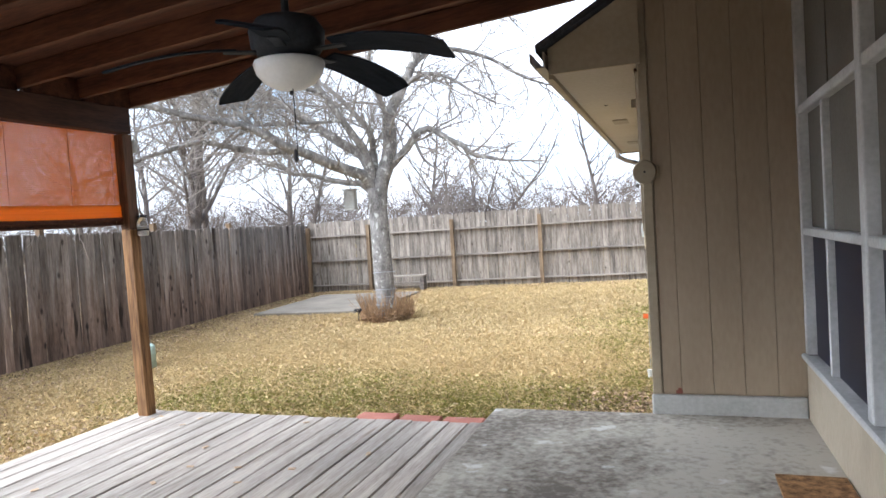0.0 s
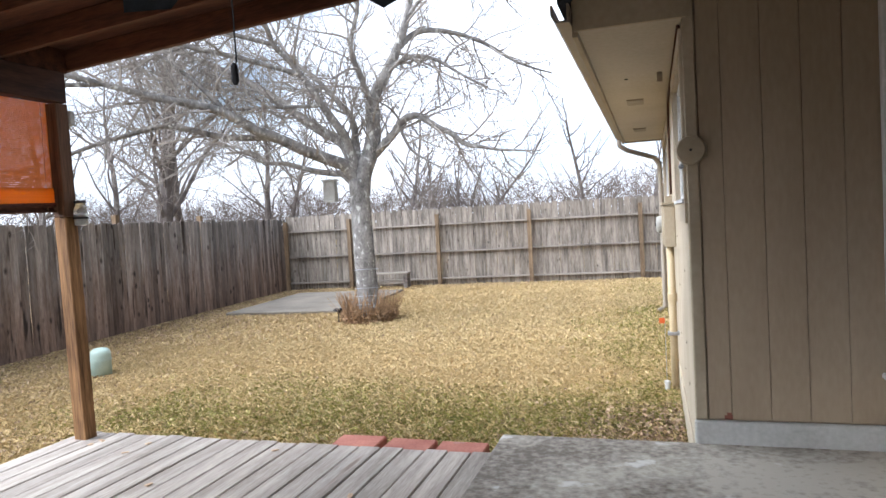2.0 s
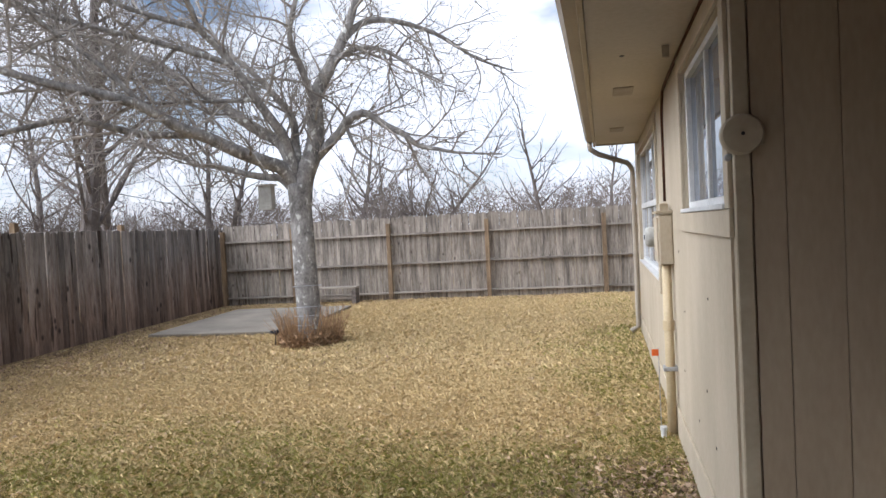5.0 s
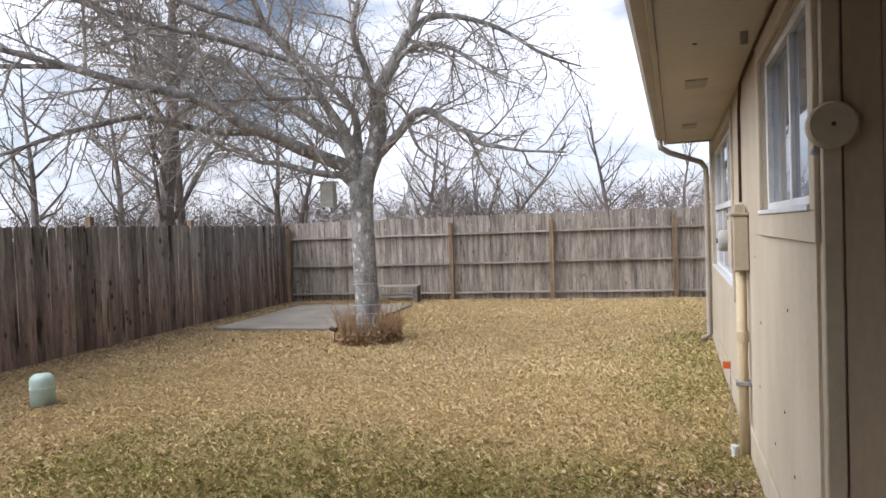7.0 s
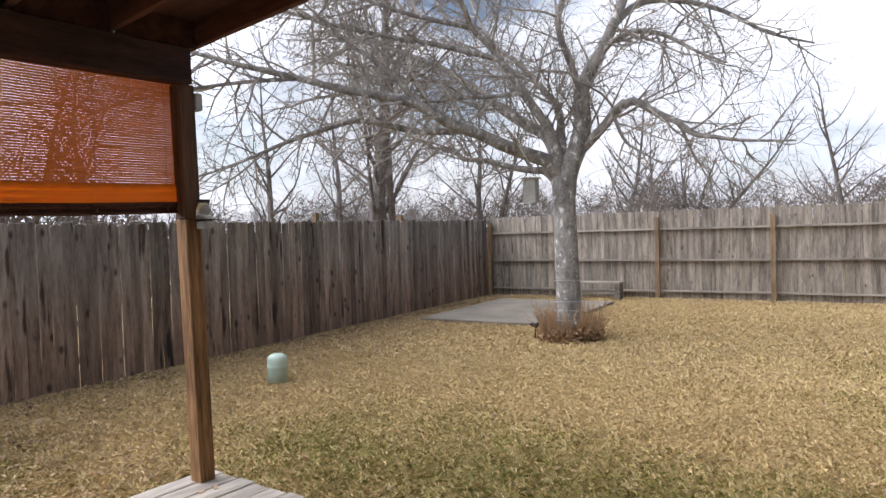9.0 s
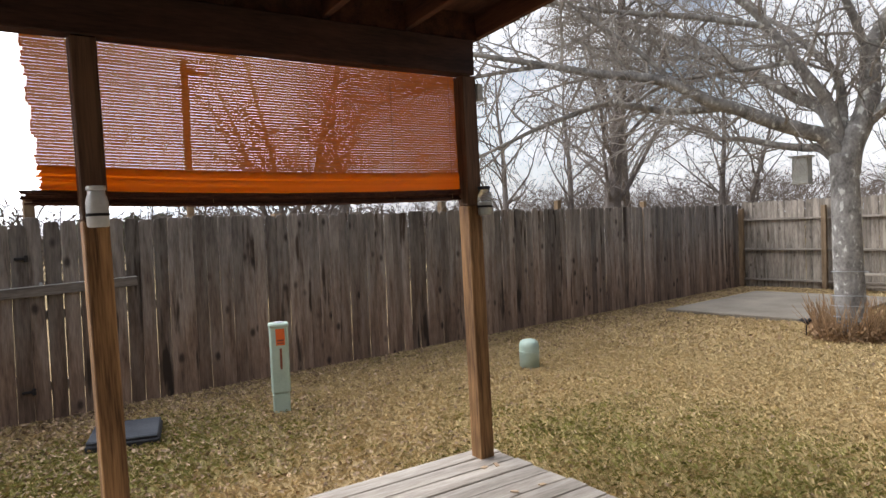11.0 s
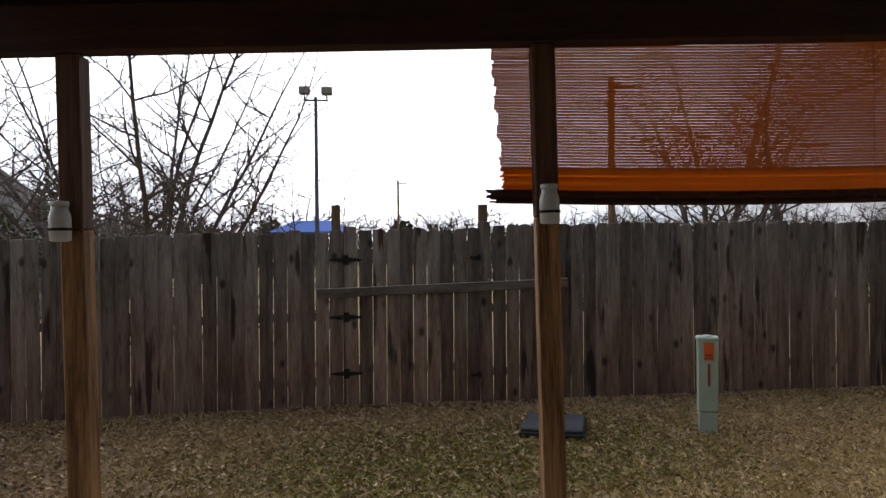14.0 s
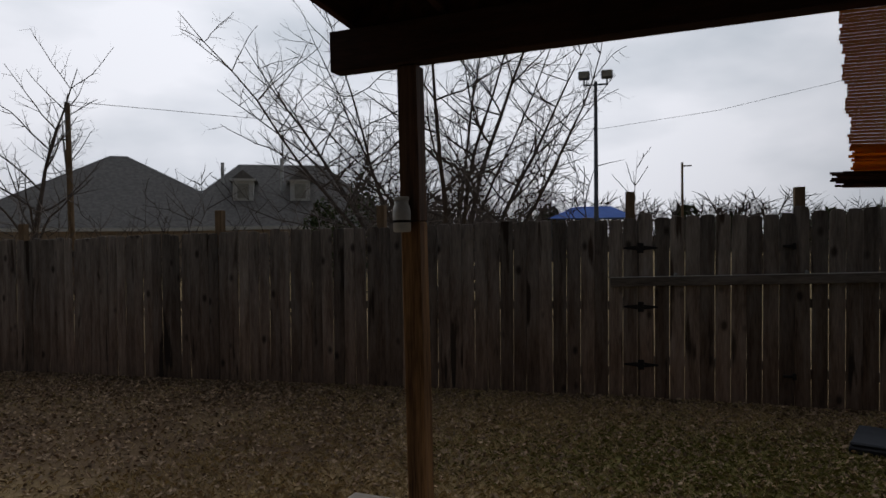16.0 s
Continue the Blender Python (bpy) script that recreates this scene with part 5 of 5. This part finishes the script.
bare_tree("bare tree behind the neighbouring roofs", -35.1, -34.9, 10.0, 13, trunk=0.2, first=0.3, gap=0.6)
bare_tree("bare tree behind the neighbouring roofs", -44.4, -25.1, 10.0, 14, trunk=0.2, first=0.3, gap=0.6)
bare_tree("bare tree in the woods behind the fence", -9.0, 30.0, 8.0, 15, trunk=0.14, first=0.2, upright=0.10)
bare_tree("bare tree in the woods behind the fence", -18.0, 22.0, 9.0, 16, trunk=0.16, first=0.2)
bare_tree("bare tree crowding the woods behind the fence", -14.5, 20.5, 10.5, 31, lean=0.05, trunk=0.2, first=0.2, gap=0.3, limbs_each=3)
bare_tree("thin bare sapling close beyond the gate", -10.3, -0.44, 3.2, 17, stems=3, lean=0.5, trunk=0.02, first=0.3, spread=0.6)

for x, y, h, seed in ((-10.6, -4.9, 3.3, 41), (-10.2, -6.7, 3.0, 42), (-11.4, -3.1, 3.5, 43), (-10.8, -8.6, 3.2, 44)):
    bare_tree("thin bare saplings close behind the fence", x, y, h, seed, stems=6, lean=0.75, trunk=0.016, first=0.35, gap=0.3, spread=0.6, limbs_each=1)


def woods():
    """Brush and far woods, as one mass of stems and twigs."""
    r = random.Random(55)
    V, F = [], []

    def clump(x, y, h, n, w, stout=1.0):
        for i in range(n):
            ang = r.uniform(0, 2 * math.pi)
            p = Vector((x + r.gauss(0, w), y + r.gauss(0, w), GROUND - 0.1))
            way = Vector((math.cos(ang) * 0.35, math.sin(ang) * 0.35, 1))
            L = h * r.uniform(0.5, 1.1)
            pts = limb_path(r, p, way, L, 3, 0.16, 0.02)
            t = (0.012 + 0.006 * L) * stout
            add_tube(V, F, pts, [t, t * 0.7, t * 0.45, t * 0.2], 3)
            for k in range(7):
                s = pts[r.choice((1, 2, 2))].lerp(pts[3], r.random() * 0.8)
                a2 = r.uniform(0, 2 * math.pi)
                q = limb_path(r, s, Vector((math.cos(a2), math.sin(a2), r.uniform(0.1, 1.0))), L * r.uniform(0.18, 0.35), 2, 0.2, 0.02)
                add_tube(V, F, q, [t * 0.45, t * 0.3, t * 0.12], 3)

    for i in range(430):                                   # behind the back fence and its corner
        x, d = r.uniform(-34, 22), r.random()
        y = 21 + 30 * d - (0.25 * max(0, -x - 12))
        clump(x, y, r.uniform(1.8, 3.4) + 2.4 * d, 8, 1.0, 0.8)
    for i in range(260):                                   # beyond the gate side, north of the field
        y = r.uniform(5, 30)
        clump(-13 - 26 * r.random() ** 1.3, y, r.uniform(1.6, 3.4), 7, 0.9, 0.8)
    for i in range(330):                                   # far tree line over the field
        y = r.uniform(-70, 60)
        clump(-78 + r.uniform(-10, 10), y, r.uniform(3.4, 6.2), 8, 2.2, 2.6)
    for i in range(90):                                    # round the neighbouring roofs
        clump(-48 + r.uniform(-12, 6), -40 + r.uniform(0, 34), r.uniform(4.5, 7.0), 7, 1.6, 1.7)
    for i in range(34):                                    # brush along the gate fence outside
        clump(-12.5 + r.uniform(-1.5, 2), r.uniform(-16, -2), r.uniform(1.4, 2.8), 3, 0.7, 0.7)
    ob = raw("far_woods", [tuple(v) for v in V], F, WOODS)
    tagged(ob, "brown winter brush and bare woods beyond the fences", "woods", kind="stuff")

    V, F = [], []

    def leafy(x, y, z0, h, w, n, size):
        for i in range(n):
            u = Vector((r.gauss(0, 1), r.gauss(0, 1), r.gauss(0, 1))).normalized() * r.random() ** 0.4
            taper = 1 - 0.6 * (u.z * 0.5 + 0.5)
            c = Vector((x + u.x * w * taper, y + u.y * w * taper, z0 + h * (u.z * 0.5 + 0.5)))
            a, b = (Vector((r.gauss(0, 1), r.gauss(0, 1), r.gauss(0, 1))).normalized() * size for _ in range(2))
            o = len(V)
            V.extend((c - a, c - b * 0.6, c + a, c + b * 0.6))
            F.append((o, o + 1, o + 2, o + 3))

    leafy(-21.05, -9.9, 0.0, 3.0, 1.3, 900, 0.11)
    leafy(-25.2, -10.4, 0.0, 4.2, 1.2, 900, 0.11)
    for k in range(12):
        leafy(-74 + r.uniform(-6, 6), -34 + 6 * k + r.uniform(-3, 3), 0.0, r.uniform(3.4, 5.2), r.uniform(2.0, 4.0), 420, 0.4)
    ob = raw("evergreen_shrubs", [tuple(v) for v in V], F, EVERGREEN)
    tagged(ob, "dark evergreen shrubs beyond the gate fence", "shrubs", kind="stuff")


woods()

# ---- beyond the fence ----
def field_light():
    p = thing("field_light_pole", "tall dark sports light pole with two floodlights", "light pole", pose(-43.0, -2.83, GROUND, 0, 0, -88))
    part("mast", tube([(0, 0, 0), (0, 0, 5.5), (0, 0, 11.0)], [0.15, 0.13, 0.10], 12), POLE, p)
    part("cross_arm", boxes(((-0.75, -0.05, 10.75), (0.75, 0.05, 10.85))), POLE, p)
    for s in (-1, 1):
        part("arm_upright", boxes(((s * 0.68 - 0.05, -0.05, 10.851), (s * 0.68 + 0.05, 0.05, 11.15))), POLE, p)
        lamp = part("floodlight", boxes(((s * 0.68 - 0.34, -0.28, 11.151), (s * 0.68 + 0.34, 0.28, 11.62)), bevel=0.06), POLE, p)
        part("lens", boxes(((s * 0.68 - 0.28, 0.281, 11.2), (s * 0.68 + 0.28, 0.30, 11.57))), FEEDER, lamp)


field_light()
for x, y, h, t, label in ((-60.0, 2.84, 7.6, 0.12, "thin far utility pole over the field"), (-18.2, -17.45, 6.05, 0.11, "leaning wooden utility pole beyond the fence"), (-21.4, 7.95, 6.9, 0.13, "wooden pole with a short arm behind the blind")):
    up = thing("utility_pole", label, "pole", pose(x, y, GROUND, 0, 1.0, 0))
    part("shaft", tube([(0, 0, -0.1), (0, 0, h)], [t, t * 0.75], 10), FPOST_WOOD, up)
    if x != -18.2:
        part("arm", boxes(((-0.04, -0.05, h - 0.35), (0.04, 0.75, h - 0.25))), FPOST_WOOD, up)
wire = thing("overhead_wire", "thin overhead wire sagging across the sky", "wire", None)
part("span", tube([(-21.5, -21.0, 6.9), (-26.6, -14.7, 6.6), (-35.9, -6.5, 7.0), (-42.7, -2.4, 8.0), (-42.3, 4.0, 8.6), (-41.3, 10.0, 9.6), (-39, 20, 11.0)], 0.011, 5), BLACK, wire)

shelter = thing("blue_canopy", "blue fabric canopy on posts in the far field", "canopy", pose(-46.1, -3.3, GROUND, 0, 0, -88))
bm = bmesh.new()
ring = [bm.verts.new((x, y, 2.75)) for x, y in ((-2.7, -2), (2.7, -2), (2.7, 2), (-2.7, 2))]
tops = [bm.verts.new((-1.2, 0, 3.55)), bm.verts.new((1.2, 0, 3.55))]
for f in ((ring[0], ring[1], tops[1], tops[0]), (ring[1], ring[2], tops[1]), (ring[2], ring[3], tops[0], tops[1]), (ring[3], ring[0], tops[0]), (ring[3], ring[2], ring[1], ring[0])):
    bm.faces.new(f)
part("cloth", bm, BLUE, shelter)
for x in (-2.5, 2.5):
    for y in (-1.8, 1.8):
        part("post", tube([(x, y, 0), (x, y, 2.74)], 0.05, 8), POLE, shelter)


def far_house(x, y, turn, length, width, eave, ridge, ridge_len, dormers=(), stacks=()):
    h = thing("neighbour_house", "neighbouring house with a grey hipped shingle roof and white fascia", "house", pose(x, y, GROUND, 0, 0, turn))
    L, B = length / 2, width / 2
    part("wall", boxes(((-L + 0.4, -B + 0.4, 0.0), (L - 0.4, B - 0.4, eave - 0.16))), HOUSE_FAR, h)
    part("fascia", boxes(((-L, -B, eave - 0.159), (L, B, eave))), FASCIA_FAR, h)
    bm = bmesh.new()
    e = [bm.verts.new((px, py, eave + 0.004)) for px, py in ((-L, -B), (L, -B), (L, B), (-L, B))]
    t = [bm.verts.new((-ridge_len / 2, 0, ridge)), bm.verts.new((ridge_len / 2, 0, ridge))]
    for f in ((e[0], e[1], t[1], t[0]), (e[1], e[2], t[1]), (e[2], e[3], t[0], t[1]), (e[3], e[0], t[0]), (e[3], e[2], e[1], e[0])):
        bm.faces.new(f)
    roof_ = part("roof", bm, ROOF_FAR, h)
    pitch = (ridge - eave) / B
    for dx in dormers:
        yb = -B * 0.62
        zb = eave + pitch * (B + yb)
        d = part("dormer", boxes(((dx - 0.5, yb, zb - 0.1), (dx + 0.5, yb + 1.6, zb + 1.05))), FASCIA_FAR, roof_)
        bm = bmesh.new()
        vs = [bm.verts.new(q) for q in ((dx - 0.68, yb - 0.12, zb + 1.0), (dx + 0.68, yb - 0.12, zb + 1.0), (dx, yb - 0.12, zb + 1.55), (dx - 0.68, yb + 2.2, zb + 1.0), (dx + 0.68, yb + 2.2, zb + 1.0), (dx, yb + 2.2, zb + 1.55))]
        for f in ((0, 1, 2), (5, 4, 3), (0, 2, 5, 3), (2, 1, 4, 5), (1, 0, 3, 4)):
            bm.faces.new([vs[i] for i in f])
        part("dormer_roof", bm, ROOF_FAR, roof_)
        part("dormer_gable", boxes(((dx - 0.62, yb - 0.16, zb + 0.98), (dx + 0.62, yb - 0.125, zb + 1.10))), FASCIA_FAR, roof_)
        part("dormer_window", boxes(((dx - 0.28, yb - 0.03, zb + 0.12), (dx + 0.28, yb - 0.004, zb + 0.85))), FEEDER, roof_)
    for dx, dy, z0, z1 in stacks:
        part("vent_pipe", tube([(dx, dy, z0), (dx, dy, z1)], 0.09, 8), FASCIA_FAR, roof_)


far_house(-29.4, -25.95, 132, 14.0, 10.5, 2.2, 6.0, 0.8)
far_house(-33.9, -19.05, 120, 11.5, 9.8, 2.25, 5.7, 4.6, dormers=(-1.9, 0.9), stacks=((-3.0, -1.6, 3.5, 5.6), (0.0, -2.2, 3.5, 5.8)))

# ---- grass and leaves ----
PATIO_IN, HOUSE_IN = PATIO.inverted(), HOUSE.inverted()


def on_bare_ground(x, y):
    p, h = PATIO_IN @ Vector((x, y, 0)), HOUSE_IN @ Vector((x, y, 0))
    if -4.14 < p.x < -1.1 and -5.24 < p.y < -0.5:
        return False
    if h.x > -1.13 and h.y < 0.01 or h.x > -0.02:
        return False
    if -2.36 < p.x < -1.26 and -0.42 < p.y < -0.06:
        return False
    if -7.32 < x < -4.70 and 11.0 < y < 14.47:
        return False
    if FENCE_X + 0.02 > x or y > FENCE_Y:
        return False
    return math.hypot(x - TREE.x, y - TREE.y) > 0.2


def grass():
    r = random.Random(77)
    sets = {"straw": ([], []), "green": ([], [])}
    spots = []
    for x0, x1, y0, y1, n in ((-8.0, 1.2, 3.1, 8.0, 230000), (-8.0, 1.4, 8.0, 15.7, 110000), (-8.0, -4.2, -3.2, 3.1, 95000), (-8.0, -4.2, -9.0, -3.2, 18000)):
        spots += [(r.uniform(x0, x1), r.uniform(y0, y1)) for _ in range(n)]
    for x, y in spots:
        if not on_bare_ground(x, y):
            continue
        thick = noise.noise(Vector((x * 5.0, y * 5.0, 1.0)))
        if r.random() > 0.80 + thick * 0.4 - 0.55 * litter_shade_at(x, y):
            continue
        g = green_at(x, y)
        V, F = sets["green" if r.random() < g * 0.66 else "straw"]
        far = y > 8.0
        h = r.uniform(0.014, 0.046) * (1.2 if far else 1.0)
        w = r.uniform(0.0018, 0.0036) * (1.8 if far else 1.0)
        ang, lean = r.uniform(0, 2 * math.pi), r.uniform(0.4, 1.6)
        c, s = math.cos(ang), math.sin(ang)
        z = ground_z(x, y) - 0.002
        o = len(V)
        V.extend(((x - s * w, y + c * w, z), (x + s * w, y - c * w, z), (x + c * h * lean * 0.5 + s * w * 0.7, y + s * h * lean * 0.5 - c * w * 0.7, z + h * 0.7),
                  (x + c * h * lean, y + s * h * lean, z + h * (1.0 if lean < 1 else 0.65))))
        F.extend(((o, o + 1, o + 2), (o, o + 2, o + 3)))
    for key, mat, label in (("straw", STRAW, "short dormant straw-coloured grass blades"), ("green", GREEN_BLADE, "short green grass blades among the dormant lawn")):
        ob = raw("lawn_grass", sets[key][0], sets[key][1], mat)
        tagged(ob, label, "grass", kind="stuff")


def leaf_litter():
    r = random.Random(88)
    V, F = [], []
    for i in range(42000):
        if r.random() < 0.62:
            x = FENCE_X + 0.05 + abs(r.gauss(0, 1.5))
            y = r.uniform(-9, 15.6)
        elif r.random() < 0.68:
            x, y = r.uniform(-8, -4.3), r.uniform(-8, 4)
        elif i % 3 == 0:
            q = HOUSE @ Vector((-abs(r.gauss(0, 0.45)) - 0.03, r.uniform(0.0, 1.9), 0))
            x, y = q.x, q.y
        elif i % 3 == 1:
            x, y = r.uniform(-8, 0.6), 15.7 - abs(r.gauss(0, 0.35))
        else:
            x, y = r.uniform(-8, 0.2), r.uniform(3.7, 15.6)
        if x > 0.3 or not on_bare_ground(x, y):
            continue
        z = ground_z(x, y) + r.uniform(0.006, 0.018)
        L, w = r.uniform(0.012, 0.030), r.uniform(0.008, 0.017)
        q = Euler((r.gauss(0, 0.45), r.gauss(0, 0.45), r.uniform(0, 6.3))).to_matrix()
        o = len(V)
        fold = r.uniform(-0.4, 0.6) * w
        for p in ((-L, 0, 0), (-L * 0.2, -w, fold), (L * 0.55, -w * 0.7, fold), (L, 0, fold * 0.4), (L * 0.55, w * 0.7, fold), (-L * 0.2, w, fold), (0.1 * L, 0, -fold * 0.2)):
            V.append(tuple(Vector((x, y, z)) + q @ Vector(p)))
        F.extend((o + k, o + (k + 1) % 6, o + 6) for k in range(6))
    ob = raw("leaf_litter", V, F, LEAF)
    tagged(ob, "scattered fallen brown leaves on the lawn", "leaves", kind="stuff")


grass()
leaf_litter()
